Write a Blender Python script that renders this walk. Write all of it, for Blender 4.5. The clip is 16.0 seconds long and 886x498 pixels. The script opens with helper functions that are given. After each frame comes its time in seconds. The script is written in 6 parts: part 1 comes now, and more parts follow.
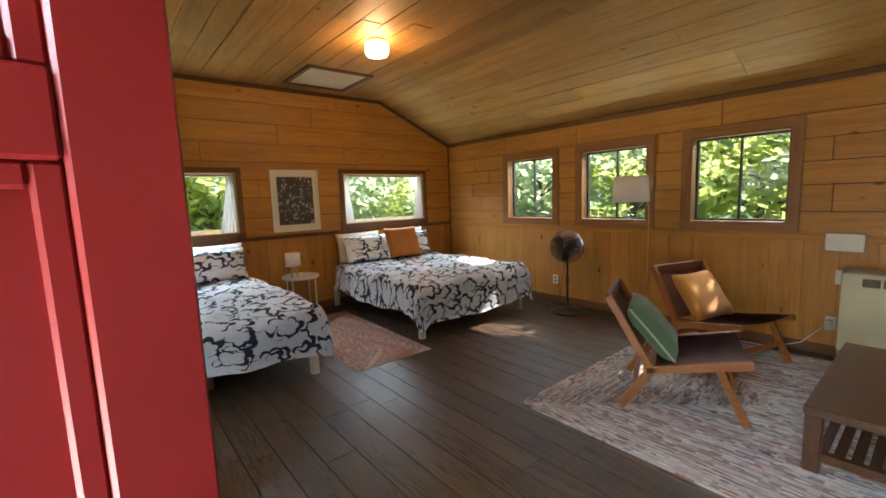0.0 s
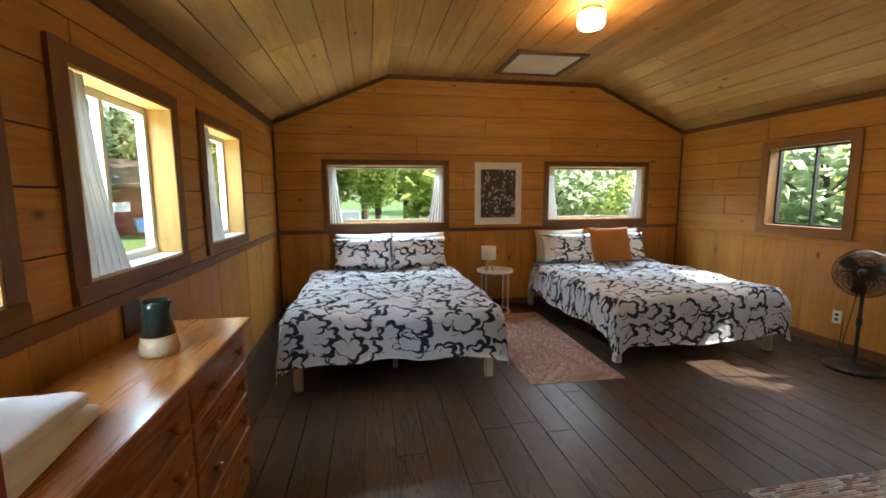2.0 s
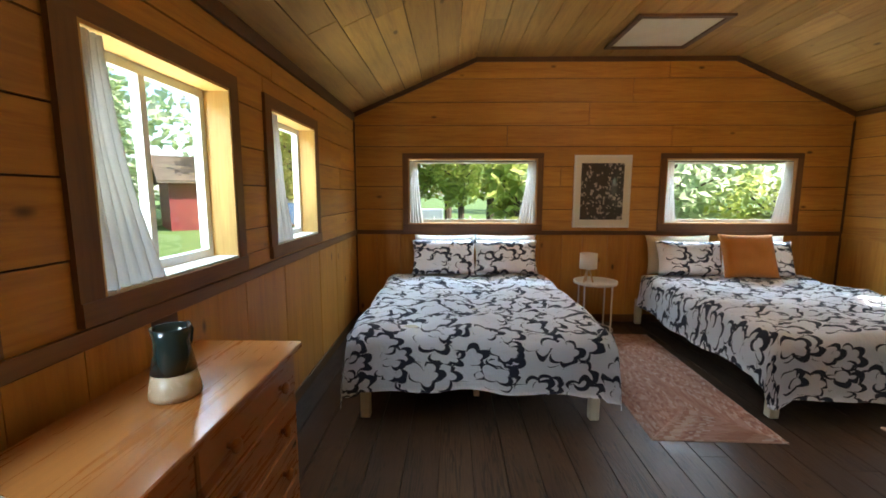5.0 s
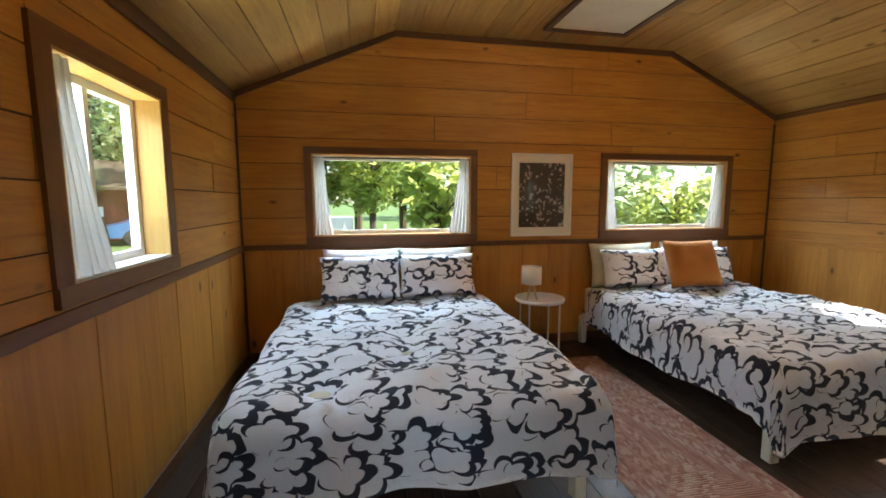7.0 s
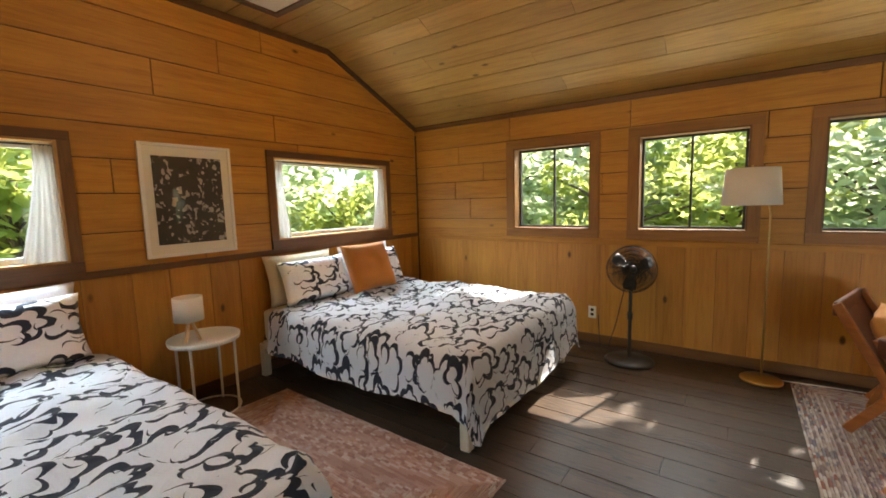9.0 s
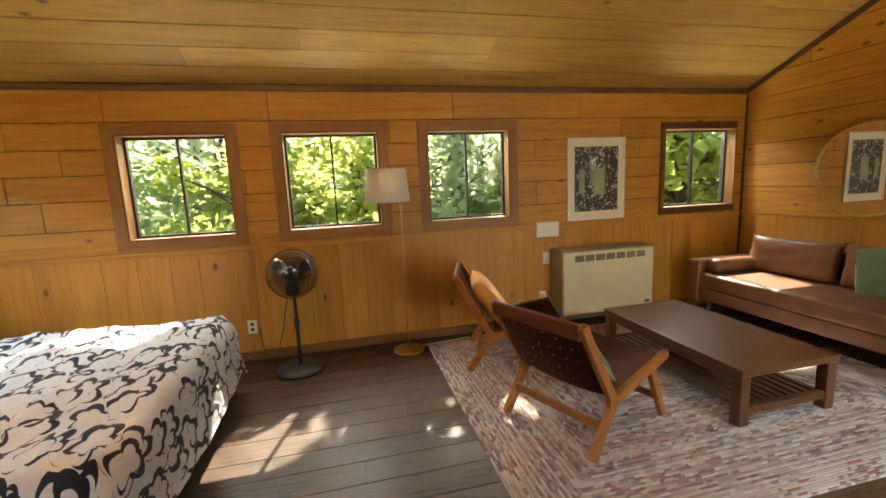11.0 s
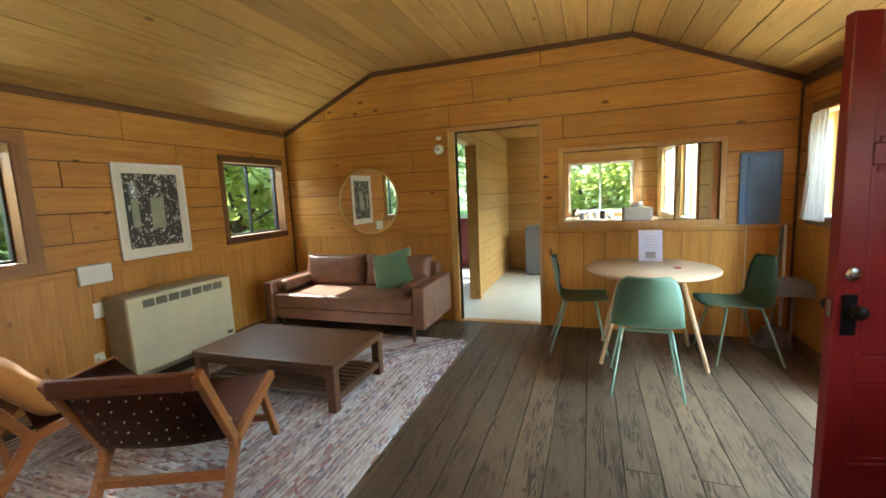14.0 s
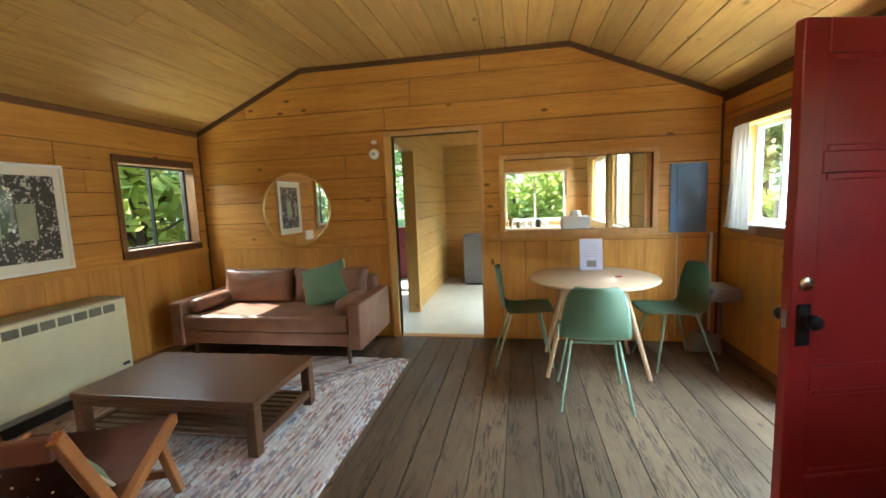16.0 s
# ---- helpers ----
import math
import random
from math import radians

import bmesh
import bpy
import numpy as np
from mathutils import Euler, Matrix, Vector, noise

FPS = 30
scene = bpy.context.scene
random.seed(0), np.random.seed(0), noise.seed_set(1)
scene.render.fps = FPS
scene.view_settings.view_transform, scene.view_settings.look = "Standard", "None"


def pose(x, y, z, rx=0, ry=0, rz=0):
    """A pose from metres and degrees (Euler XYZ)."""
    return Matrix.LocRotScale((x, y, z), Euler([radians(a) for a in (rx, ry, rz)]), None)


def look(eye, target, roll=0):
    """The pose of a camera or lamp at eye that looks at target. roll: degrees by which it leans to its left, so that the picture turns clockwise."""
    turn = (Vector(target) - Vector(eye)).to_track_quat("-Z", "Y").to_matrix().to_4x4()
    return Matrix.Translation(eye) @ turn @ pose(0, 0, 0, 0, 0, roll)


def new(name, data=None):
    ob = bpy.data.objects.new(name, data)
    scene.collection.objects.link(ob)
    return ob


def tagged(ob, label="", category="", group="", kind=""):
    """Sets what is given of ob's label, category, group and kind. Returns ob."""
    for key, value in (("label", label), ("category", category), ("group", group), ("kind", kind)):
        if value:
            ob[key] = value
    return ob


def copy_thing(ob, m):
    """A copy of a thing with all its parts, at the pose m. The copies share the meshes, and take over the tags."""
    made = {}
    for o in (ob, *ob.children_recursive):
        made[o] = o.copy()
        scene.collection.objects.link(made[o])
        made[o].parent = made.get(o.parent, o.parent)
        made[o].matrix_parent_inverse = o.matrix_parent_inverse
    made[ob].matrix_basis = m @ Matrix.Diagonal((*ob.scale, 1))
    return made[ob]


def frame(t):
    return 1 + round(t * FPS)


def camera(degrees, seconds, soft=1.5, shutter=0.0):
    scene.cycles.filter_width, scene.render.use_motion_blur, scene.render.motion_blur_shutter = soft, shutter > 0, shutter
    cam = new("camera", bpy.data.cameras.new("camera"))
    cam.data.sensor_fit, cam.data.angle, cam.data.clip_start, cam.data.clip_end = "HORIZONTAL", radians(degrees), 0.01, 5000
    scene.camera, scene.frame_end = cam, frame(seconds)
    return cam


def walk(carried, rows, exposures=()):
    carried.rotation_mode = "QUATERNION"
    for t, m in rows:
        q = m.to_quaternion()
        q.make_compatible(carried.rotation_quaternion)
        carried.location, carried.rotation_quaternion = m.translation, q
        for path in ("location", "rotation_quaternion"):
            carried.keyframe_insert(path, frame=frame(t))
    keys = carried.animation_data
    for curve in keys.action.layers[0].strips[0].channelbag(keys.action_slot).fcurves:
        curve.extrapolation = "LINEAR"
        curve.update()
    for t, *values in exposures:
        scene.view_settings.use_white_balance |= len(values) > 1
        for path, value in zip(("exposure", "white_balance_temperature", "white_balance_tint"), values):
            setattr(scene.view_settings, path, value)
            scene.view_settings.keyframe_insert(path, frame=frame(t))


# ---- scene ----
cam = camera(93.4, 16.0, soft=1.7)
PATH = [
    (0, (0.693, 1.782, 1.405), (1.95, 3.318, 1.159), -2.1),
    (0.5, (0.798, 1.885, 1.389), (1.827, 3.58, 1.127), -1.5),
    (1, (0.914, 1.921, 1.398), (1.659, 3.755, 1.113), -0.9),
    (1.5, (0.997, 1.927, 1.404), (1.492, 3.845, 1.128), -0.6),
    (2, (1.044, 2.0, 1.407), (1.39, 3.954, 1.153), -0.3),
    (2.5, (1.05, 2.106, 1.425), (1.352, 4.072, 1.216), -0.2),
    (3, (1.05, 2.172, 1.425), (1.357, 4.138, 1.227), -0.3),
    (3.5, (1.051, 2.198, 1.422), (1.309, 4.171, 1.217), -0.4),
    (4, (1.047, 2.259, 1.417), (1.138, 4.243, 1.177), -0.3),
    (4.2, (1.051, 2.3, 1.415), (1.058, 4.284, 1.16), -0.2),
    (6.3, (0.964, 3.079, 1.372), (0.909, 5.061, 1.11), 0.2),
    (6.5, (0.946, 3.161, 1.379), (1.001, 5.143, 1.121), 0.1),
    (7, (0.98, 3.374, 1.375), (1.361, 5.324, 1.147), -0.1),
    (7.5, (0.991, 3.535, 1.387), (1.734, 5.379, 1.168), -0.6),
    (8, (1.028, 3.649, 1.362), (2.078, 5.34, 1.164), -1.1),
    (8.5, (1.067, 3.795, 1.386), (2.439, 5.235, 1.175), -0.8),
    (8.7, (1.141, 3.839, 1.365), (2.617, 5.171, 1.151), -1.1),
    (10.8, (1.499, 4.204, 1.421), (3.453, 3.91, 1.117), -2.4),
    (11, (1.541, 4.176, 1.402), (3.467, 3.73, 1.099), -2.6),
    (11.5, (1.657, 4.193, 1.414), (3.446, 3.354, 1.098), -2.5),
    (12, (1.705, 4.213, 1.413), (3.305, 3.052, 1.104), -2.5),
    (12.5, (1.664, 4.226, 1.405), (3.038, 2.802, 1.111), -2.3),
    (13, (1.62, 4.315, 1.43), (2.746, 2.687, 1.145), -2.2),
    (13.2, (1.616, 4.35, 1.417), (2.644, 2.656, 1.144), -2.4),
    (13.5, (1.593, 4.372, 1.42), (2.473, 2.596, 1.151), -2.4),
    (14, (1.664, 4.358, 1.41), (2.326, 2.488, 1.154), -2.6),
    (14.5, (1.721, 4.374, 1.409), (2.221, 2.454, 1.161), -2.7),
    (15, (1.75, 4.389, 1.404), (2.146, 2.443, 1.169), -2.6),
    (15.5, (1.768, 4.326, 1.408), (2.129, 2.372, 1.18), -2.5),
    (16, (1.777, 4.126, 1.403), (2.136, 2.172, 1.175), -2.3),
]
EXPOSURE = [(0, 1.9, 6200, 8), (6, 1.8, 6200, 9), (8.7, 2.0, 6600, 10), (10.6, 2.25, 7800, 12), (11.1, 2.3, 7400, 10), (12.2, 2.45, 5500, 2), (13.5, 2.5, 5600, 1), (16, 2.55, 5700, 1)]
walk(cam, [(t, look(eye, target, roll)) for t, eye, target, roll in PATH], EXPOSURE)

# ---- light ----
world = bpy.data.worlds.new("sky")
scene.world = world
world.use_nodes = True
_n = world.node_tree.nodes
_bg = _n["Background"]
_sky = _n.new("ShaderNodeTexSky")
_sky.sky_type = 'NISHITA'
_sky.sun_disc = False
_sky.sun_elevation = radians(50)
_sky.sun_rotation = radians(105)
world.node_tree.links.new(_sky.outputs[0], _bg.inputs[0])
_bg.inputs[1].default_value = 0.15
sun = new("sun", bpy.data.lights.new("sun", 'SUN'))
sun.data.energy, sun.data.angle, sun.data.color = 5.0, radians(0.5), (1.0, 0.93, 0.82)
sun.matrix_world = look((20, -5.4, 21.7), (0, 0, 0))


def sky_fill(x, y, z, nx, ny, w, power, colour, reach=0.7):
    """An added lamp standing in for the open sky over a window: a panel outside and above its head, leaning outwards,
    that looks down and in.
    """
    l = bpy.data.lights.new("sky_fill", 'AREA')
    l.shape, l.size, l.size_y, l.energy, l.color = 'RECTANGLE', w, reach, power, colour
    ob = new("sky_fill", l)
    k = reach * 0.36
    eye = (x + nx * (k + 0.22), y + ny * (k + 0.22), z + 0.12 + k)
    ob.matrix_world = look(eye, (eye[0] - nx, eye[1] - ny, eye[2] - 1.0))
    return ob


SKYC = (0.72, 0.90, 1.0)
DAYC = (0.95, 1.0, 0.92)
sky_fill(0, 2.98, 1.88, -1, 0, 0.8, 4, SKYC)
sky_fill(0, 4.14, 1.88, -1, 0, 0.8, 14, SKYC)
sky_fill(0, 5.37, 1.88, -1, 0, 0.8, 18, SKYC)
sky_fill(0, 0.67, 1.92, -1, 0, 0.8, 18, SKYC)
sky_fill(1.27, 7.08, 1.775, 0, 1, 1.35, 46, SKYC)
sky_fill(3.98, 7.08, 1.775, 0, 1, 1.35, 46, SKYC)
for _y in (5.41, 4.25, 3.05, 0.6):
    sky_fill(5.21, _y, 1.88, 1, 0, 0.8, 13, DAYC)
# added sky panel over the open entrance
sky_fill(0, 1.71, 2.04, -1, 0, 0.85, 85, SKYC, 1.3)
# unseen lamp added at ground level outside, brightening the far walls and ceiling
_l = bpy.data.lights.new("entrance_fill", 'AREA')
_l.shape, _l.size, _l.size_y, _l.energy, _l.color = 'RECTANGLE', 1.6, 1.2, 48, (1.0, 0.97, 0.88)
new("entrance_fill", _l).matrix_world = look((-0.95, 1.71, 0.0), (0.05, 1.71, 0.9))
# added lamps below the windows, standing in for daylight thrown up by the lawn
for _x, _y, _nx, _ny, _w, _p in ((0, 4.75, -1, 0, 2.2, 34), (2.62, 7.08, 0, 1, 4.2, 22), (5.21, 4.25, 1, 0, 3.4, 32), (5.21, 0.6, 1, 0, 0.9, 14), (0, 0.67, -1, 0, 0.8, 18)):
    _l = bpy.data.lights.new("lawn_fill", 'AREA')
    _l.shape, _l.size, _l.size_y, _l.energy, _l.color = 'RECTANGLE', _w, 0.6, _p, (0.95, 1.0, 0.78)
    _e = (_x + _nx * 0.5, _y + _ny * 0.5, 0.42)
    new("lawn_fill", _l).matrix_world = look(_e, (_e[0] - _nx * 0.62, _e[1] - _ny * 0.62, _e[2] + 1.0))
# added sky panels outside the kitchen windows
sky_fill(1.49, -3.32, 1.86, 0, -1, 1.05, 55, DAYC)
for _y in (-0.95, -2.25):
    sky_fill(0.62, _y, 1.95, -1, 0, 0.9, 50, DAYC)


# ---- helpers of this place ----
def mesh_of(name, bm, material=None, smooth=False):
    me = bpy.data.meshes.new(name)
    bmesh.ops.recalc_face_normals(bm, faces=bm.faces)
    bm.to_mesh(me)
    bm.free()
    if material:
        me.materials.append(material)
    if smooth:
        me.polygons.foreach_set("use_smooth", [True] * len(me.polygons))
    return me


def part(name, bm, material, parent, label="", smooth=False, m=None):
    ob = new(name, mesh_of(name, bm, material, smooth))
    ob.parent = parent
    if m is not None:
        ob.matrix_local = m
    if label:
        ob["label"] = label
    return ob


def thing(name, m, label, category, group="", kind=""):
    ob = new(name)
    ob.empty_display_size = 0.1
    ob.matrix_world = m
    return tagged(ob, label, category, group, kind)


def solid(name, bm, material, label, category, m=None, group="", kind="", smooth=False):
    ob = new(name, mesh_of(name, bm, material, smooth))
    if m is not None:
        ob.matrix_world = m
    return tagged(ob, label, category, group, kind)


def add_box(bm, x0, y0, z0, x1, y1, z1, bevel=0.0, m=None, seg=1):
    x0, x1 = min(x0, x1), max(x0, x1)
    y0, y1 = min(y0, y1), max(y0, y1)
    z0, z1 = min(z0, z1), max(z0, z1)
    c = [(x0, y0, z0), (x1, y0, z0), (x1, y1, z0), (x0, y1, z0), (x0, y0, z1), (x1, y0, z1), (x1, y1, z1), (x0, y1, z1)]
    vs = [bm.verts.new(p) for p in c]
    fs = [bm.faces.new([vs[i] for i in f]) for f in ((3, 2, 1, 0), (4, 5, 6, 7), (0, 1, 5, 4), (1, 2, 6, 5), (2, 3, 7, 6), (3, 0, 4, 7))]
    if bevel > 0:
        es = {e for f in fs for e in f.edges}
        r = bmesh.ops.bevel(bm, geom=list(es), offset=bevel, segments=seg, profile=0.6, affect='EDGES')
        vs = list({v for f in r["faces"] for v in f.verts} | {v for v in vs if v.is_valid})
    if m is not None:
        bmesh.ops.transform(bm, matrix=m, verts=[v for v in vs if v.is_valid])
    return bm


def box(x0, y0, z0, x1, y1, z1, bevel=0.0, m=None, seg=1):
    return add_box(bmesh.new(), x0, y0, z0, x1, y1, z1, bevel, m, seg)


def add_rod(bm, a, b, r0, r1=None, n=10):
    """A round bar from a to b, tapering from r0 to r1."""
    a, b = Vector(a), Vector(b)
    r1 = r0 if r1 is None else r1
    q = (b - a).to_track_quat('Z', 'Y').to_matrix()
    rings = []
    for c, r in ((a, r0), (b, r1)):
        rings.append([bm.verts.new(c + q @ Vector((r * math.cos(2 * math.pi * i / n), r * math.sin(2 * math.pi * i / n), 0))) for i in range(n)])
    for i in range(n):
        bm.faces.new((rings[0][i], rings[0][(i + 1) % n], rings[1][(i + 1) % n], rings[1][i]))
    bm.faces.new(rings[0][::-1])
    bm.faces.new(rings[1])
    return bm


def rod(a, b, r0, r1=None, n=10):
    return add_rod(bmesh.new(), a, b, r0, r1, n)


def add_lathe(bm, profile, n=24, m=None, closed=False):
    """A turned body round z from (radius, z) pairs."""
    rings = []
    for r, z in profile:
        rings.append([bm.verts.new((r * math.cos(2 * math.pi * i / n), r * math.sin(2 * math.pi * i / n), z)) for i in range(n)])
    for a, b in zip(rings, rings[1:]):
        for i in range(n):
            bm.faces.new((a[i], a[(i + 1) % n], b[(i + 1) % n], b[i]))
    if not closed:
        bm.faces.new(rings[0][::-1])
        bm.faces.new(rings[-1])
    else:
        for i in range(n):
            bm.faces.new((rings[-1][i], rings[-1][(i + 1) % n], rings[0][(i + 1) % n], rings[0][i]))
    if m is not None:
        bmesh.ops.transform(bm, matrix=m, verts=[v for r in rings for v in r])
    return bm


def lathe(profile, n=24, m=None, closed=False):
    return add_lathe(bmesh.new(), profile, n, m, closed)


def add_prism(bm, pts, d0, d1, place):
    """A plate over the convex outline pts (u, v), from depth d0 to d1, set by place(u, v, d)."""
    a = [bm.verts.new(place(u, v, d0)) for u, v in pts]
    b = [bm.verts.new(place(u, v, d1)) for u, v in pts]
    n = len(pts)
    bm.faces.new(a[::-1])
    bm.faces.new(b)
    for i in range(n):
        bm.faces.new((a[i], a[(i + 1) % n], b[(i + 1) % n], b[i]))
    return bm


def clip_poly(pts, a, b, c):
    """Keeps what of the outline has a*u + b*v <= c."""
    out = []
    for i in range(len(pts)):
        p, q = pts[i], pts[(i + 1) % len(pts)]
        fp, fq = a * p[0] + b * p[1] - c, a * q[0] + b * q[1] - c
        if fp <= 0:
            out.append(p)
        if fp * fq < 0:
            t = fp / (fp - fq)
            out.append((p[0] + t * (q[0] - p[0]), p[1] + t * (q[1] - p[1])))
    return out


def add_tube(bm, pts, r, n=8):
    """A bent round bar through pts."""
    pts = [Vector(p) for p in pts]
    rings = []
    for i, p in enumerate(pts):
        d = (pts[min(i + 1, len(pts) - 1)] - pts[max(i - 1, 0)]).normalized()
        q = d.to_track_quat('Z', 'Y').to_matrix()
        rings.append([bm.verts.new(p + q @ Vector((r * math.cos(2 * math.pi * k / n), r * math.sin(2 * math.pi * k / n), 0))) for k in range(n)])
    for a, b in zip(rings, rings[1:]):
        o = min(range(n), key=lambda s: sum((a[k].co - b[(k + s) % n].co).length for k in range(n)))
        for i in range(n):
            bm.faces.new((a[i], a[(i + 1) % n], b[(i + 1 + o) % n], b[(i + o) % n]))
    bm.faces.new(rings[0][::-1])
    bm.faces.new(rings[-1])
    return bm


def cushion(w, h, d, n=14, pinch=0.55, seed=0, m=None):
    """A stuffed cushion in the x-z plane, thickness along y, standing on z = 0."""
    bm = bmesh.new()
    g = {}
    for s in (-1, 1):
        for i in range(n + 1):
            for j in range(n + 1):
                u, v = 2 * i / n - 1, 2 * j / n - 1
                edge = i in (0, n) or j in (0, n)
                if s == 1 and edge:
                    g[s, i, j] = g[-1, i, j]
                    continue
                t = max(0.0, (1 - u ** 4) * (1 - v ** 4)) ** pinch
                wob = noise.noise(Vector((u * 2.1 + seed, v * 2.1, s * 3.0))) * 0.14 * t
                k = 1 - 0.07 * (1 - abs(u) ** 2) * (abs(v) ** 3)
                k2 = 1 - 0.07 * (1 - abs(v) ** 2) * (abs(u) ** 3)
                g[s, i, j] = bm.verts.new((u * w / 2 * k2, s * d / 2 * (t + wob), h / 2 + v * h / 2 * k))
    for s in (-1, 1):
        for i in range(n):
            for j in range(n):
                q = (g[s, i, j], g[s, i + 1, j], g[s, i + 1, j + 1], g[s, i, j + 1])
                bm.faces.new(q if s < 0 else q[::-1])
    lay = bm.loops.layers.uv.new("cloth")
    for f in bm.faces:
        for c in f.loops:
            c[lay].uv = (c.vert.co.x + seed, c.vert.co.z)
    if m is not None:
        bmesh.ops.transform(bm, matrix=m, verts=bm.verts)
    return bm


# ---- materials ----
def material(name, colour=(0.5, 0.5, 0.5), rough=0.6, metal=0.0, **more):
    mt = bpy.data.materials.new(name)
    mt.use_nodes = True
    b = mt.node_tree.nodes["Principled BSDF"]
    b.inputs["Base Color"].default_value = (*colour, 1)
    b.inputs["Roughness"].default_value = rough
    b.inputs["Metallic"].default_value = metal
    for k, v in more.items():
        b.inputs[k.replace("_", " ")].default_value = v
    return mt


class Nodes:
    def __init__(self, mt):
        self.t = mt.node_tree
        self.bsdf = self.t.nodes["Principled BSDF"]
        self.out = self.t.nodes["Material Output"]

    def add(self, kind, **inputs):
        n = self.t.nodes.new("ShaderNode" + kind)
        for k, v in inputs.items():
            self.put(n, k.replace("_", " "), v)
        return n

    def put(self, n, key, v):
        s = n.inputs[int(key[1:])] if key[0] == "i" and key[1:].isdigit() else n.inputs[key]
        if isinstance(v, bpy.types.NodeSocket):
            self.t.links.new(v, s)
        else:
            s.default_value = v

    def math(self, op, a, b=0.0, c=0.0):
        n = self.t.nodes.new("ShaderNodeMath")
        n.operation = op
        self.put(n, "i0", a), self.put(n, "i1", b), self.put(n, "i2", c)
        return n.outputs[0]

    def coords(self, scale=(1, 1, 1), shift=True, generated=False):
        """Object coordinates, scaled, moved at random from piece to piece."""
        tc = self.t.nodes.new("ShaderNodeTexCoord")
        mp = self.t.nodes.new("ShaderNodeMapping")
        mp.inputs["Scale"].default_value = scale
        self.t.links.new(tc.outputs["Generated" if generated else "Object"], mp.inputs["Vector"])
        if shift:
            oi = self.t.nodes.new("ShaderNodeObjectInfo")
            gi = self.t.nodes.new("ShaderNodeNewGeometry")
            r = self.math("ADD", oi.outputs["Random"], gi.outputs["Random Per Island"])
            k = self.math("MULTIPLY", r, 37.0)
            self.t.links.new(k, mp.inputs["Location"])
        return mp.outputs[0]

    def ramp(self, fac, stops, hard=False):
        n = self.t.nodes.new("ShaderNodeValToRGB")
        if hard:
            n.color_ramp.interpolation = 'CONSTANT'
        e = n.color_ramp.elements
        while len(e) < len(stops):
            e.new(0.5)
        for el, (p, c) in zip(e, stops):
            el.position = p
            el.color = (*c, 1) if len(c) == 3 else c
        self.t.links.new(fac, n.inputs[0])
        return n.outputs[0]

    def noise(self, vec, scale, detail=4.0, rough=0.55, dist=0.0):
        n = self.add("TexNoise", Scale=scale, Detail=detail, Roughness=rough, Distortion=dist)
        self.t.links.new(vec, n.inputs["Vector"])
        return n.outputs["Fac"]

    def mix(self, fac, a, b, mode='MIX'):
        n = self.t.nodes.new("ShaderNodeMix")
        n.data_type = 'RGBA'
        n.blend_type = mode
        for key, v in ((0, fac), (6, a), (7, b)):
            if isinstance(v, bpy.types.NodeSocket):
                self.t.links.new(v, n.inputs[key])
            else:
                n.inputs[key].default_value = v if key == 0 else (*v, 1)
        return n.outputs[2]

    def bump(self, h, strength=0.2, distance=0.004):
        n = self.t.nodes.new("ShaderNodeBump")
        n.inputs["Strength"].default_value = strength
        n.inputs["Distance"].default_value = distance
        self.t.links.new(h, n.inputs["Height"])
        self.t.links.new(n.outputs[0], self.bsdf.inputs["Normal"])

    def colour(self, c):
        self.t.links.new(c, self.bsdf.inputs["Base Color"])

    def rough(self, r):
        self.t.links.new(r, self.bsdf.inputs["Roughness"])


def wood(name, light, dark, axis, rough=0.5, knots=0.9, contrast=1.0, grain=14.0, vary=0.24, coat=0.0):
    """Sawn wood, its grain along the axis given (0, 1, 2)."""
    mt = material(name, light, rough)
    N = Nodes(mt)
    sc = [1.0, 1.0, 1.0]
    sc[axis] = 0.07
    v = N.coords(tuple(sc))
    sk = [1.0, 1.0, 1.0]
    sk[axis] = 0.5
    vk = N.coords(tuple(sk))
    fine = N.noise(v, grain * 5, 5, 0.6, 0.3)
    wide = N.noise(v, grain * 0.8, 4, 0.6, 1.2)
    g = N.math("MULTIPLY_ADD", fine, 0.45, N.math("MULTIPLY", wide, 0.55))
    lo, hi = 0.5 - 0.16 / contrast, 0.5 + 0.16 / contrast
    c = N.ramp(g, [(lo, dark), (0.5, tuple(0.4 * a + 0.6 * b for a, b in zip(dark, light))), (hi, light)])
    oi = N.t.nodes.new("ShaderNodeObjectInfo")
    gi = N.t.nodes.new("ShaderNodeNewGeometry")
    r = N.math("FRACT", N.math("MULTIPLY", N.math("ADD", oi.outputs["Random"], gi.outputs["Random Per Island"]), 7.31))
    c = N.mix(N.math("MULTIPLY", r, vary), c, tuple(0.45 * a for a in dark), 'MIX')
    stain = N.noise(N.coords((1, 1, 1), shift=False), 1.3, 3, 0.6)
    c = N.mix(N.math("MULTIPLY", N.ramp(stain, [(0.45, (0, 0, 0)), (0.75, (1, 1, 1))]), 0.35), c, tuple(0.8 * a for a in dark))
    if knots > 0:
        vo = N.add("TexVoronoi", Scale=4.6)
        N.t.links.new(vk, vo.inputs["Vector"])
        k = N.ramp(vo.outputs["Distance"], [(0.045, (1, 1, 1)), (0.10, (0, 0, 0))])
        c = N.mix(N.math("MULTIPLY", k, knots), c, tuple(0.22 * a for a in dark))
    N.colour(c)
    N.bump(g, 0.25, 0.003)
    N.rough(N.math("MULTIPLY_ADD", g, 0.25, rough - 0.12))
    if coat:
        N.bsdf.inputs["Coat Weight"].default_value = coat
        N.bsdf.inputs["Coat Roughness"].default_value = 0.15
    return mt


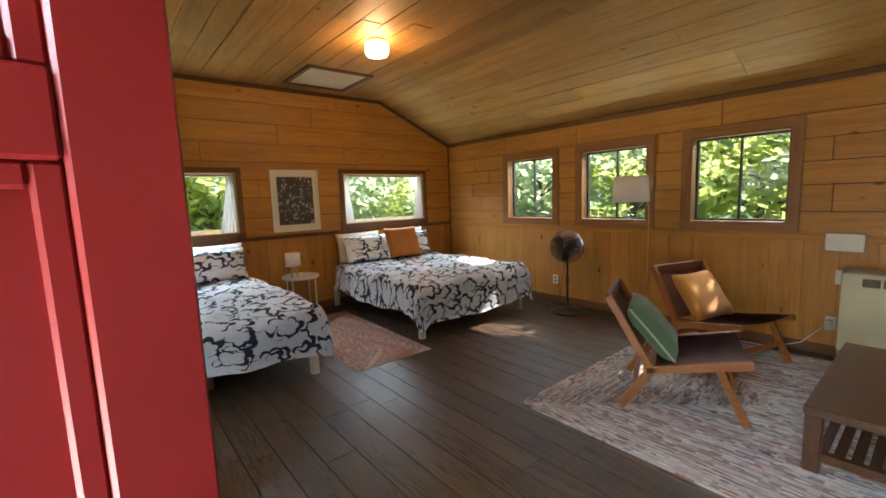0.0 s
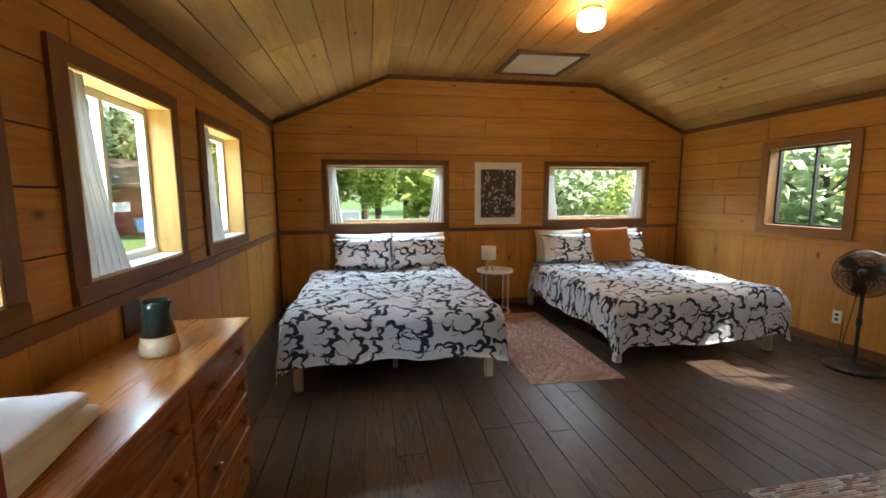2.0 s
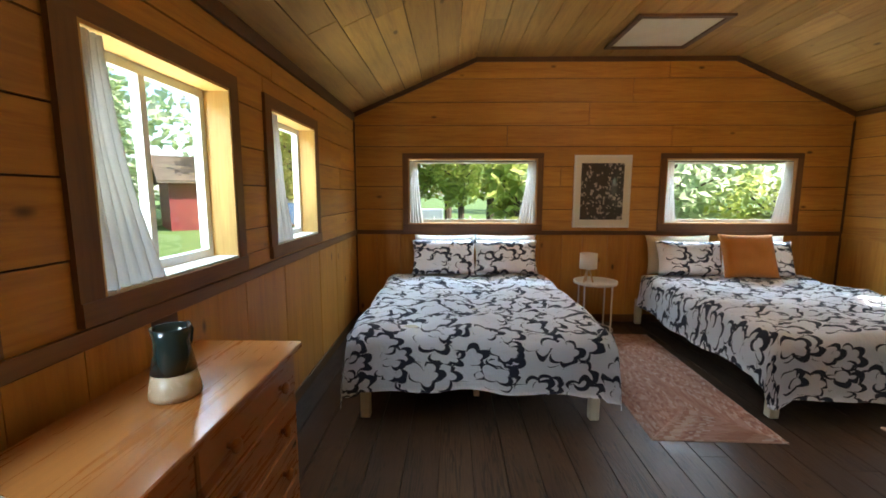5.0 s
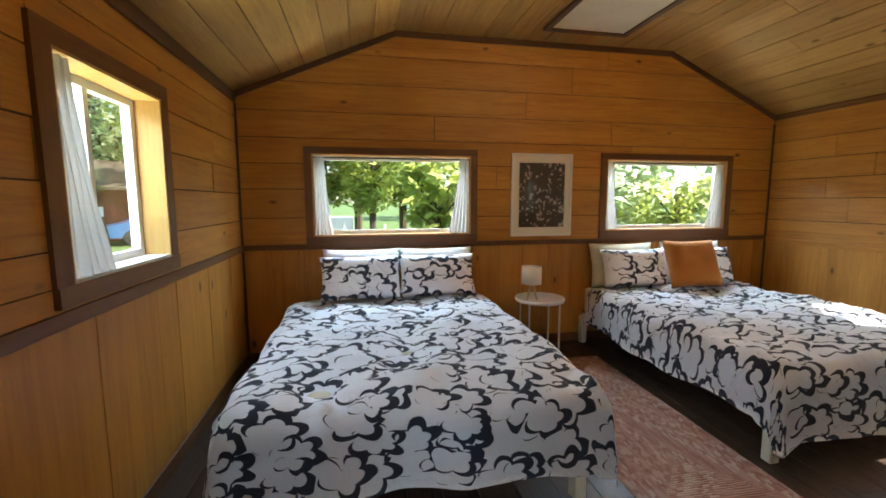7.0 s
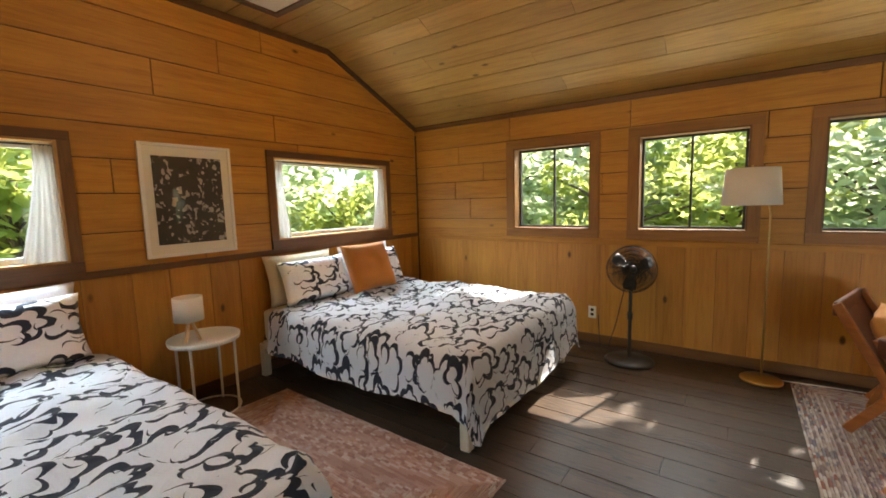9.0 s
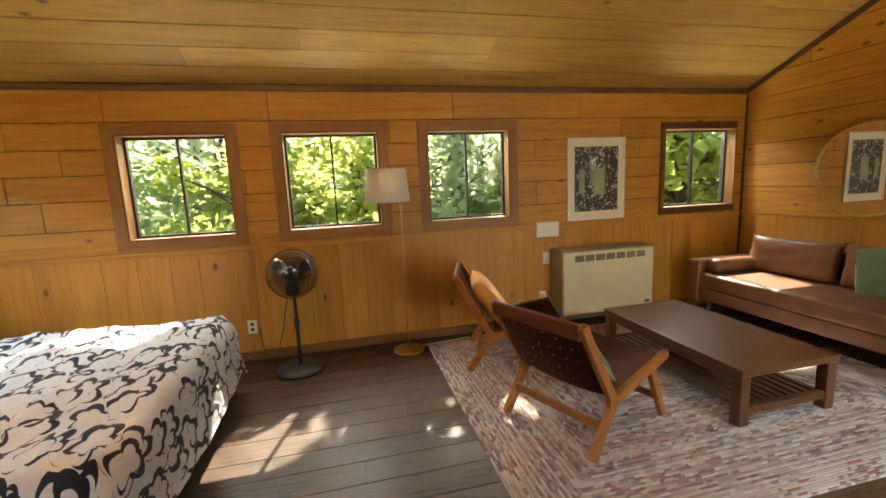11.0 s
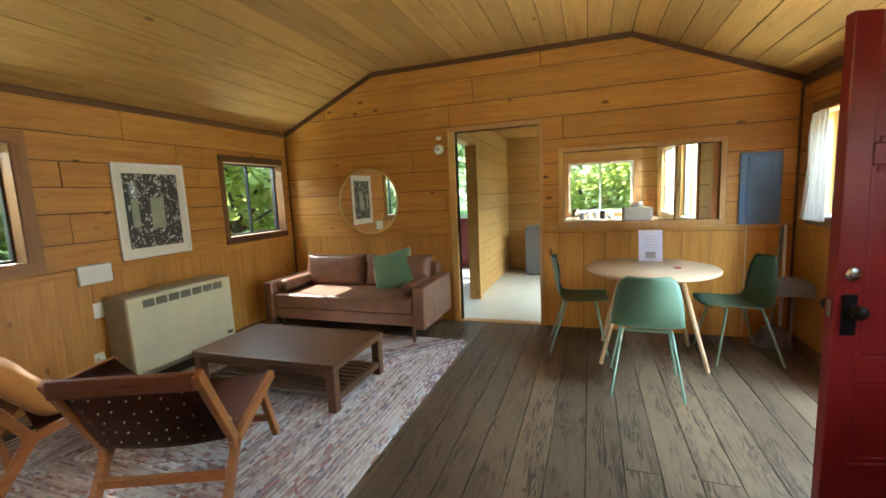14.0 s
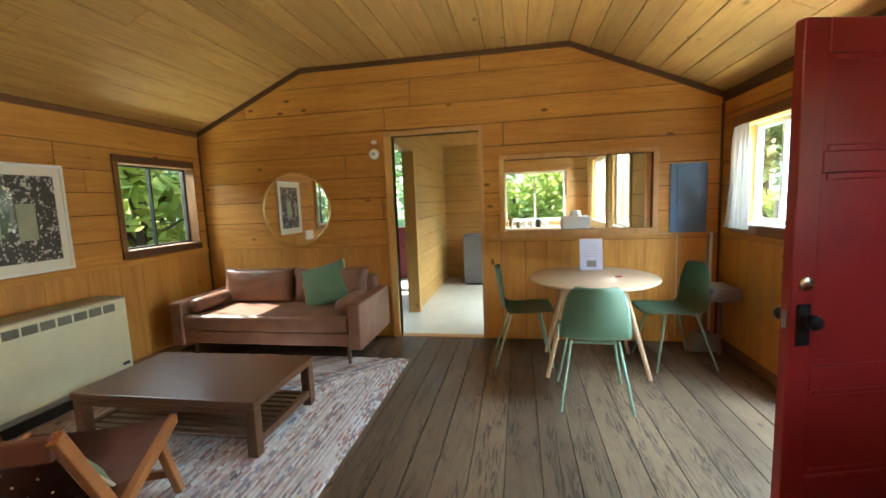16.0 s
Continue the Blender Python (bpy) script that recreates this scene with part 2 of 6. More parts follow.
def cloth(name, colour, dark, scale=260.0, rough=0.95):
    mt = material(name, colour, rough)
    N = Nodes(mt)
    v = N.coords((1, 1, 1), shift=False)
    a = N.noise(v, scale, 3, 0.7)
    b = N.noise(v, 5.0, 3, 0.6)
    c = N.mix(N.ramp(a, [(0.3, (0, 0, 0)), (0.7, (1, 1, 1))]), dark, colour)
    c = N.mix(N.math("MULTIPLY", b, 0.35), c, dark)
    N.colour(c)
    N.bump(a, 0.3, 0.002)
    N.bsdf.inputs["Sheen Weight"].default_value = 0.2
    return mt


def paint(name, colour, dark, rough=0.45, scale=40.0, strength=0.12):
    mt = material(name, colour, rough)
    N = Nodes(mt)
    v = N.coords((1, 1, 1), shift=False)
    a, b = N.noise(v, scale, 4, 0.6), N.noise(v, 2.2, 4, 0.65)
    N.colour(N.mix(N.ramp(b, [(0.35, (0, 0, 0)), (0.7, (1, 1, 1))]), colour, dark))
    N.bump(a, strength, 0.003)
    N.rough(N.math("MULTIPLY_ADD", a, 0.2, rough - 0.1))
    return mt


PINE, PINE_D = (0.60, 0.295, 0.042), (0.37, 0.145, 0.018)
wall_x = wood("cedar boards along x", PINE, PINE_D, 0)
wall_y = wood("cedar boards along y", PINE, PINE_D, 1)
wall_z = wood("cedar boards upright", (0.60, 0.295, 0.05), (0.39, 0.16, 0.022), 2, grain=10)
ceil_y = wood("ceiling boards", (0.55, 0.32, 0.075), (0.33, 0.16, 0.032), 1, knots=0.8, rough=0.6, vary=0.45)
trim_dark = wood("dark stained trim", (0.12, 0.052, 0.018), (0.06, 0.024, 0.009), 0, knots=0, vary=0.2)
trim_x = wood("brown trim along x", (0.17, 0.075, 0.024), (0.09, 0.036, 0.012), 0, knots=0, vary=0.2)
trim_y = wood("brown trim along y", (0.22, 0.105, 0.032), (0.12, 0.05, 0.016), 1, knots=0.2, vary=0.2)
trim_z = wood("brown trim upright", (0.22, 0.105, 0.032), (0.12, 0.05, 0.016), 2, knots=0.2, vary=0.2)
jamb_wood = wood("fresh pine jamb", (0.66, 0.42, 0.13), (0.50, 0.27, 0.07), 2, knots=0.5, vary=0.1)
pale_trim = wood("pale fir casing", (0.55, 0.32, 0.12), (0.40, 0.20, 0.06), 2, knots=0.3, vary=0.1)
white_vinyl = paint("white vinyl", (0.72, 0.74, 0.72), (0.62, 0.63, 0.60), 0.4)
black_metal = paint("black painted metal", (0.015, 0.016, 0.017), (0.03, 0.03, 0.03), 0.4)
white_metal = paint("white painted metal", (0.75, 0.74, 0.70), (0.66, 0.64, 0.6), 0.4)
red_paint = paint("red gloss paint", (0.30, 0.020, 0.022), (0.24, 0.014, 0.017), 0.36, 9.0, 0.25)
siding_red = paint("barn red siding", (0.16, 0.02, 0.016), (0.11, 0.014, 0.012), 0.7)


def floor_material():
    mt = material("worn dark floor boards", (0.05, 0.035, 0.028), 0.45)
    N = Nodes(mt)
    v = N.coords((1.0, 0.06, 1.0))
    rings = N.noise(v, 15, 2, 0.45, 1.8)
    fine = N.noise(v, 120, 4, 0.6)
    flat = N.coords((1, 0.5, 1), shift=False)
    worn = N.noise(N.coords((1, 0.55, 1), shift=False), 1.7, 4, 0.6)
    blot = N.noise(flat, 9, 4, 0.65)
    streak = N.noise(N.coords((1.0, 0.16, 1.0)), 9, 4, 0.7, 0.6)
    stripe = N.math("SINE", N.math("MULTIPLY", rings, 52.0))
    tc = N.t.nodes.new("ShaderNodeTexCoord")
    dist = N.t.nodes.new("ShaderNodeVectorMath")
    dist.operation = 'DISTANCE'
    N.t.links.new(tc.outputs["Object"], dist.inputs[0])
    dist.inputs[1].default_value = (1.2, 1.5, 0.0)
    traffic = N.ramp(N.math("MULTIPLY", dist.outputs["Value"], 0.25), [(0.2, (1, 1, 1)), (0.85, (0.1, 0.1, 0.1))])
    # stained boards, trodden bare and grey where people walk in
    base = N.mix(fine, (0.026, 0.015, 0.009), (0.100, 0.058, 0.034))
    bare = N.mix(fine, (0.092, 0.058, 0.034), (0.255, 0.175, 0.105))
    w = N.ramp(N.math("MULTIPLY_ADD", blot, 0.5, N.math("MULTIPLY", worn, 0.6)), [(0.36, (0.3, 0.3, 0.3)), (0.6, (1, 1, 1))])
    c = N.mix(N.math("MULTIPLY", w, traffic), base, bare)
    scuff = N.ramp(blot, [(0.55, (0, 0, 0)), (0.72, (0.5, 0.5, 0.5))])
    c = N.mix(scuff, c, (0.15, 0.10, 0.062))
    # dark stain left in the grain of some stretches
    lines = N.ramp(N.math("MULTIPLY_ADD", stripe, 0.5, 0.5), [(0.5, (0, 0, 0)), (0.78, (1, 1, 1))])
    where = N.ramp(streak, [(0.47, (0, 0, 0)), (0.56, (1, 1, 1))])
    c = N.mix(N.math("MULTIPLY", N.math("MULTIPLY", lines, where), 0.85), c, (0.017, 0.011, 0.008))
    vo = N.add("TexVoronoi", Scale=7.0)
    N.t.links.new(N.coords((1.0, 0.6, 1.0), shift=False), vo.inputs["Vector"])
    spot = N.math("MULTIPLY", N.math("LESS_THAN", N.math("ADD", vo.outputs["Distance"], N.math("MULTIPLY", blot, 0.25)), 0.215), 0.7)
    c = N.mix(spot, c, (0.012, 0.008, 0.006))
    oi = N.t.nodes.new("ShaderNodeObjectInfo")
    c = N.mix(N.math("MULTIPLY", oi.outputs["Random"], 0.45), c, (0.03, 0.02, 0.015))
    N.colour(c)
    N.bump(N.math("ADD", fine, N.math("MULTIPLY", N.math("MULTIPLY", stripe, where), 0.3)), 0.35, 0.003)
    N.rough(N.math("MULTIPLY_ADD", blot, 0.35, 0.24))
    N.bsdf.inputs["Specular IOR Level"].default_value = 0.36
    return mt


floor_mat = floor_material()


def glass_material():
    mt = material("clear window glass", (1, 1, 1), 0.0)
    N = Nodes(mt)
    tr = N.t.nodes.new("ShaderNodeBsdfTransparent")
    gl = N.t.nodes.new("ShaderNodeBsdfGlossy")
    gl.inputs["Roughness"].default_value = 0.02
    lw = N.t.nodes.new("ShaderNodeLayerWeight")
    lw.inputs[0].default_value = 0.5
    f5 = N.math("MULTIPLY_ADD", N.math("POWER", lw.outputs["Facing"], 4.0), 0.45, 0.035)
    mx = N.t.nodes.new("ShaderNodeMixShader")
    N.t.links.new(f5, mx.inputs[0])
    N.t.links.new(tr.outputs[0], mx.inputs[1])
    N.t.links.new(gl.outputs[0], mx.inputs[2])
    N.t.links.new(mx.outputs[0], N.out.inputs["Surface"])
    return mt


glass = glass_material()
mirror_mat = material("mirror silver", (0.85, 0.86, 0.85), 0.02, 1.0)

# ---- the room's shell ----
W, L, H, TOP, KL, KR = 5.21, 7.08, 2.245, 2.80, 1.30, 3.95
WALL = 0.16
SLOPE_L, SLOPE_R = (TOP - H) / KL, (TOP - H) / (W - KR)
# each wall: length, placing by (u along, v up, d outward), openings (u0, u1, v0, v1)
OPEN_N = [(0.58, 1.96, 1.075, 1.775), (3.31, 4.665, 1.085, 1.775)]
OPEN_E = [(5.03, 5.80, 1.075, 1.88), (3.85, 4.63, 1.075, 1.88), (2.665, 3.43, 1.075, 1.88), (0.12, 1.0, 1.06, 1.86)]
OPEN_W = [(3.74, 4.54, 1.09, 1.88), (4.99, 5.75, 1.095, 1.88), (0.30, 1.04, 1.12, 1.92), (1.30, 2.12, 0.0, 2.04), (2.59, 3.37, 1.09, 1.88)]
OPEN_S = [(2.145, 3.02, 0.0, 2.065), (0.57, 1.905, 1.085, 1.77)]


def place_n(u, v, d): return (u, L + d, v)
def place_s(u, v, d): return (u, -d, v)
def place_e(u, v, d): return (W + d, u, v)
def place_w(u, v, d): return (-d, u, v)


def gable_clip(poly):
    poly = clip_poly(poly, -SLOPE_L, 1, H)
    if len(poly) > 2:
        poly = clip_poly(poly, SLOPE_R, 1, H + SLOPE_R * W)
    return clip_poly(poly, 0, 1, TOP) if len(poly) > 2 else []


def cut(u0, u1, v0, v1, openings):
    """The rectangles that stay of a board when the openings are cut out."""
    rects = [(u0, u1, v0, v1)]
    for a0, a1, b0, b1 in openings:
        out = []
        for r0, r1, s0, s1 in rects:
            if a1 <= r0 or a0 >= r1 or b1 <= s0 or b0 >= s1:
                out.append((r0, r1, s0, s1))
                continue
            if s0 < b0:
                out.append((r0, r1, s0, b0))
            if b1 < s1:
                out.append((r0, r1, b1, s1))
            m0, m1 = max(s0, b0), min(s1, b1)
            if r0 < a0:
                out.append((r0, a0, m0, m1))
            if a1 < r1:
                out.append((a1, r1, m0, m1))
        rects = out
    return [r for r in rects if r[1] - r[0] > 0.012 and r[3] - r[2] > 0.012]


def wall_core(name, place, length, openings, gable, mat, depth, label):
    bm = bmesh.new()
    for r0, r1, s0, s1 in cut(-WALL if gable else 0, length + WALL if gable else length, -0.05, TOP + 0.1 if gable else H + 0.02, openings):
        poly = [(r0, s0), (r1, s0), (r1, s1), (r0, s1)]
        if gable:
            poly = [p for p in poly]
            poly = clip_poly(poly, -SLOPE_L, 1, H + 0.10)
            if len(poly) > 2:
                poly = clip_poly(poly, SLOPE_R, 1, H + 0.10 + SLOPE_R * W)
        if len(poly) > 2:
            add_prism(bm, poly, 0.014, depth, place)
    return solid(name, bm, mat, label, "wall", kind="structure")


def boards(parent, place, u0, u1, v0, v1, openings, mat, upright, gable, width, rng, thick=0.014, gap=0.007, lo=1.6, hi=3.6):
    """Boards, one object each, that clothe a stretch of wall."""
    a0, a1, b0, b1 = (v0, v1, u0, u1) if not upright else (u0, u1, v0, v1)
    p = a0
    while p < a1 - 0.01:
        w = width * rng.uniform(0.88, 1.14)
        q = p + w if p + w < a1 - 0.06 else a1
        s = b0
        while s < b1 - 0.01:
            t = b1 if upright else s + rng.uniform(lo, hi)
            t = t if t < b1 - 0.5 else b1
            ru0, ru1, rv0, rv1 = (s, t, p, q) if not upright else (p, q, s, t)
            proud = rng.uniform(-0.0015, 0.002)
            for x0, x1, y0, y1 in cut(ru0 + gap / 2, ru1 - gap / 2, rv0 + gap / 2, rv1 - gap / 2, openings):
                poly = [(x0, y0), (x1, y0), (x1, y1), (x0, y1)]
                if gable:
                    poly = gable_clip(poly)
                if len(poly) > 2:
                    bm = bmesh.new()
                    add_prism(bm, poly, 0.013, 0.013 - thick + proud, place)
                    part("board", bm, mat, parent)
            s = t
        p = q


cedar_back = paint("dark gaps between boards", (0.05, 0.022, 0.008), (0.03, 0.012, 0.005), 0.8)
wall_north = wall_core("wall_north", place_n, W, OPEN_N, True, cedar_back, WALL, "cedar plank wall behind the two beds")
wall_south = wall_core("wall_south", place_s, W, OPEN_S, True, cedar_back, 0.10, "cedar plank wall with doorway and pass-through")
wall_east = wall_core("wall_east", place_e, L, OPEN_E, False, cedar_back, WALL, "cedar plank wall with a row of slider windows")
wall_west = wall_core("wall_west", place_w, L, OPEN_W, False, cedar_back, WALL, "cedar plank wall with windows and the entrance")

# ceiling: boards along y in one mesh, with the roof above
_r = random.Random(5)
bm = bmesh.new()


def ceil_run(xa, za, xb, zb):
    n = max(1, round(math.hypot(xb - xa, zb - za) / 0.19))
    nx, nz = -(zb - za), (xb - xa)
    ln = math.hypot(nx, nz)
    nx, nz = nx / ln, nz / ln
    for i in range(n):
        f0, f1 = i / n, (i + 1) / n
        y = 0.0
        while y < L - 0.01:
            y2 = y + _r.uniform(1.4, 3.8)
            y2 = y2 if y2 < L - 0.6 else L
            d = _r.uniform(-0.003, 0.003)
            g = 0.007
            x0, z0 = xa + (xb - xa) * f0, za + (zb - za) * f0
            x1, z1 = xa + (xb - xa) * f1, za + (zb - za) * f1
            ex, ez = (xb - xa) / math.hypot(xb - xa, zb - za) * g, (zb - za) / math.hypot(xb - xa, zb - za) * g
            cs = [(x0 + ex / 2, z0 + ez / 2), (x1 - ex / 2, z1 - ez / 2)]
            pts = []
            for yy in (y + 0.001, y2 - 0.001):
                for (cx, cz) in cs:
                    for k in (d, 0.018):
                        pts.append(bm.verts.new((cx + nx * k, yy, cz + nz * k)))
            a = pts
            for f in ((0, 2, 6, 4), (1, 5, 7, 3), (0, 4, 5, 1), (2, 3, 7, 6), (0, 1, 3, 2), (4, 6, 7, 5)):
                bm.faces.new([a[j] for j in f])
            y = y2


ceil_run(0, H, KL, TOP)
ceil_run(KL, TOP, KR, TOP)
ceil_run(KR, TOP, W, H)
solid("ceiling", bm, ceil_y, "pale cedar plank ceiling with sloping sides", "ceiling", kind="structure")
bm = bmesh.new()
for (xa, za), (xb, zb) in (((-0.2, H - SLOPE_L * 0.2 + 0.03), (KL, TOP + 0.03)), ((KL, TOP + 0.03), (KR, TOP + 0.03)), ((KR, TOP + 0.03), (W + 0.2, H - SLOPE_R * 0.2 + 0.03))):
    add_prism(bm, [(xa, za), (xb, zb), (xb, zb + 0.12), (xa, za + 0.12)], -3.44, L + 0.2, lambda u, v, d: (u, d, v))
solid("roof", bm, cedar_back, "dark roof over the plank ceiling", "roof", kind="structure")

# floor base under the boards
solid("floor", box(-WALL, -0.10, -0.14, W + WALL, L + WALL, -0.022), cedar_back, "worn dark-stained plank floor", "floor", kind="structure")
floor = bpy.data.objects["floor"]

# ---- more materials ----
def duvet_material():
    mt = material("white cotton with navy flower outlines", (0.75, 0.75, 0.76), 0.9)
    N = Nodes(mt)
    v = N.coords((1, 1, 1), shift=False)
    uv = N.t.nodes.new("ShaderNodeTexCoord").outputs["UV"]

    # hand-drawn cloth: the lines wander a little
    wob = N.add("TexNoise", Scale=7.0, Detail=1.0)
    N.t.links.new(uv, wob.inputs["Vector"])
    vw = N.add("VectorMath")
    vw.operation = 'MULTIPLY_ADD'
    N.t.links.new(wob.outputs["Color"], vw.inputs[0])
    vw.inputs[1].default_value = (0.05, 0.05, 0.0)
    N.t.links.new(uv, vw.inputs[2])

    def clouds(scale, radius, width, shift, spin):
        """Scalloped cloud outlines, one in each cell, each a crescent stroke that swells and thins."""
        mp = N.t.nodes.new("ShaderNodeMapping")
        mp.inputs["Location"].default_value = (shift, shift * 0.7, 0)
        mp.inputs["Scale"].default_value = (0.78, 1.12, 1.0)
        N.t.links.new(vw.outputs[0], mp.inputs["Vector"])
        vo = N.add("TexVoronoi", Scale=scale, Randomness=0.7)
        vo.voronoi_dimensions = '2D'
        N.t.links.new(mp.outputs[0], vo.inputs["Vector"])
        d = N.t.nodes.new("ShaderNodeVectorMath")
        d.operation = 'SUBTRACT'
        N.t.links.new(mp.outputs[0], d.inputs[0])
        N.t.links.new(vo.outputs["Position"], d.inputs[1])
        xyz = N.t.nodes.new("ShaderNodeSeparateXYZ")
        N.t.links.new(d.outputs[0], xyz.inputs[0])
        rnd = N.t.nodes.new("ShaderNodeSeparateColor")
        N.t.links.new(vo.outputs["Color"], rnd.inputs[0])
        ang = N.math("ARCTAN2", xyz.outputs[1], xyz.outputs[0])
        lobes = N.math("ABSOLUTE", N.math("COSINE", N.math("ADD", N.math("MULTIPLY", ang, spin), N.math("MULTIPLY", rnd.outputs[0], 6.0))))
        dist = N.math("SQRT", N.math("ADD", N.math("MULTIPLY", xyz.outputs[0], xyz.outputs[0]), N.math("MULTIPLY", xyz.outputs[1], xyz.outputs[1])))
        size = N.math("MULTIPLY_ADD", rnd.outputs[1], radius * 0.35, radius * 0.82)
        r = N.math("MULTIPLY", size, N.math("MULTIPLY_ADD", lobes, 0.34, 0.72))
        off = N.math("ABSOLUTE", N.math("SUBTRACT", dist, r))
        side = N.math("SINE", N.math("ADD", ang, N.math("MULTIPLY_ADD", rnd.outputs[2], 2.4, 0.4)))
        wid = N.math("MULTIPLY", width, N.math("MULTIPLY_ADD", side, 0.95, N.math("MULTIPLY_ADD", lobes, 0.75, 0.28)))
        return N.math("LESS_THAN", off, wid)

    m = N.math("MAXIMUM", clouds(5.6, 0.078, 0.0094, 0.0, 2.5), clouds(4.7, 0.088, 0.0094, 3.37, 3.0))
    weave = N.noise(v, 420, 2, 0.6)
    white = N.mix(weave, (0.82, 0.85, 0.92), (0.89, 0.91, 0.96))
    N.colour(N.mix(m, white, (0.026, 0.034, 0.062)))
    crease = N.noise(N.coords((1, 1, 1), shift=False), 9.0, 3, 0.6, 0.8)
    N.bump(crease, 0.55, 0.03)
    N.bsdf.inputs["Sheen Weight"].default_value = 0.15
    return mt


def braid_material(name, cols, tint):
    """Braids of twisted rag: every twist has the colour of its own strip, every braid leans to its own tone."""
    mt = material(name, cols[0][1], 0.95)
    N = Nodes(mt)
    gi = N.t.nodes.new("ShaderNodeNewGeometry")
    oi = N.t.nodes.new("ShaderNodeObjectInfo")
    c = N.ramp(gi.outputs["Random Per Island"], cols, True)
    c = N.mix(N.ramp(oi.outputs["Random"], [(0.45, (0, 0, 0)), (1.0, (0.6, 0.6, 0.6))]), c, tint[0])
    c = N.mix(N.ramp(oi.outputs["Random"], [(0.0, (0.65, 0.65, 0.65)), (0.4, (0, 0, 0))]), c, tint[1])
    fibre = N.noise(N.coords((1, 1, 1), shift=False), 240, 3, 0.7)
    c = N.mix(N.math("MULTIPLY", fibre, 0.5), c, tuple(0.45 * x for x in tint[1]))
    N.colour(c)
    N.bump(fibre, 0.7, 0.006)
    return mt


def leather_material(name, colour, dark, rough=0.42):
    mt = material(name, colour, rough)
    N = Nodes(mt)
    v = N.coords((1, 1, 1), shift=False)
    vo = N.add("TexVoronoi", Scale=260.0)
    N.t.links.new(v, vo.inputs["Vector"])
    w = N.noise(v, 6, 4, 0.6)
    N.colour(N.mix(N.ramp(w, [(0.35, (0, 0, 0)), (0.7, (1, 1, 1))]), colour, dark))
    h = N.math("MULTIPLY_ADD", vo.outputs["Distance"], 0.4, N.math("MULTIPLY", N.noise(v, 14, 3, 0.6), 0.9))
    N.bump(h, 0.25, 0.004)
    N.rough(N.math("MULTIPLY_ADD", w, 0.25, rough - 0.1))
    return mt


def art_material(name, scale, ink, paper):
    """A dark print of pale leaves and petals."""
    mt = material(name, ink, 0.5)
    N = Nodes(mt)
    v0 = N.coords((1, 1, 0.8), shift=False)
    wn = N.add("TexNoise", Scale=scale * 0.9, Detail=2.0)
    N.t.links.new(v0, wn.inputs["Vector"])
    vm = N.add("VectorMath")
    vm.operation = 'MULTIPLY_ADD'
    N.t.links.new(wn.outputs["Color"], vm.inputs[0])
    vm.inputs[1].default_value = (0.14, 0.14, 0.14)
    N.t.links.new(v0, vm.inputs[2])
    v = vm.outputs[0]
    n1 = N.noise(v, scale * 0.6, 3, 0.6, 0.5)
    vo = N.add("TexVoronoi", Scale=scale * 1.6)
    N.t.links.new(v, vo.inputs["Vector"])
    petals = N.math("MULTIPLY", N.math("LESS_THAN", vo.outputs["Distance"], 0.36), N.ramp(n1, [(0.41, (0, 0, 0)), (0.47, (1, 1, 1))]))
    c = N.mix(petals, ink, paper)
    c = N.mix(N.math("MULTIPLY", n1, 0.4), c, (0.1, 0.1, 0.1))
    N.colour(c)
    N.bsdf.inputs["Coat Weight"].default_value = 1.0
    N.bsdf.inputs["Coat Roughness"].default_value = 0.03
    return mt


duvet_mat = duvet_material()
linen_white = cloth("white cotton", (0.88, 0.89, 0.94), (0.80, 0.81, 0.86))
sheet_cream = cloth("cream sheet", (0.66, 0.62, 0.48), (0.56, 0.52, 0.40))
mustard = cloth("mustard cotton", (0.50, 0.19, 0.022), (0.36, 0.12, 0.014))
mustard_light = cloth("golden cotton", (0.60, 0.28, 0.07), (0.46, 0.19, 0.04))
green_cloth = cloth("grey green cotton", (0.13, 0.22, 0.12), (0.09, 0.16, 0.085))
cream_cloth = cloth("cream piping", (0.62, 0.55, 0.40), (0.5, 0.43, 0.3))
curtain_mat = cloth("sheer white curtain", (0.62, 0.57, 0.50), (0.52, 0.47, 0.42))
for _m, _w in ((curtain_mat, 0.16),):
    _N = Nodes(_m)
    _t = _N.add("BsdfTranslucent", Color=(0.85, 0.82, 0.78, 1))
    _x = _N.t.nodes.new("ShaderNodeMixShader")
    _x.inputs[0].default_value = _w
    _N.t.links.new(_N.bsdf.outputs[0], _x.inputs[1])
    _N.t.links.new(_t.outputs[0], _x.inputs[2])
    _N.t.links.new(_x.outputs[0], _N.out.inputs["Surface"])
rug_mat = braid_material("braided rag", [(0.0, (0.72, 0.66, 0.62)), (0.24, (0.56, 0.46, 0.42)), (0.40, (0.84, 0.82, 0.82)), (0.56, (0.32, 0.27, 0.28)), (0.66, (0.44, 0.18, 0.14)), (0.78, (0.70, 0.60, 0.50)), (0.89, (0.24, 0.26, 0.34)), (0.96, (0.12, 0.11, 0.12))],
                         ((0.78, 0.73, 0.70), (0.34, 0.24, 0.22)))
runner_mat = braid_material("braided jute and rag", [(0.0, (0.50, 0.33, 0.27)), (0.3, (0.40, 0.23, 0.18)), (0.55, (0.60, 0.46, 0.40)), (0.75, (0.34, 0.19, 0.16)), (0.9, (0.64, 0.55, 0.50))],
                            ((0.56, 0.40, 0.34), (0.38, 0.23, 0.19)))
sofa_leather = leather_material("brown leather", (0.20, 0.095, 0.052), (0.145, 0.064, 0.036))
chair_leather = leather_material("dark tan woven leather", (0.15, 0.046, 0.022), (0.10, 0.03, 0.014), 0.45)
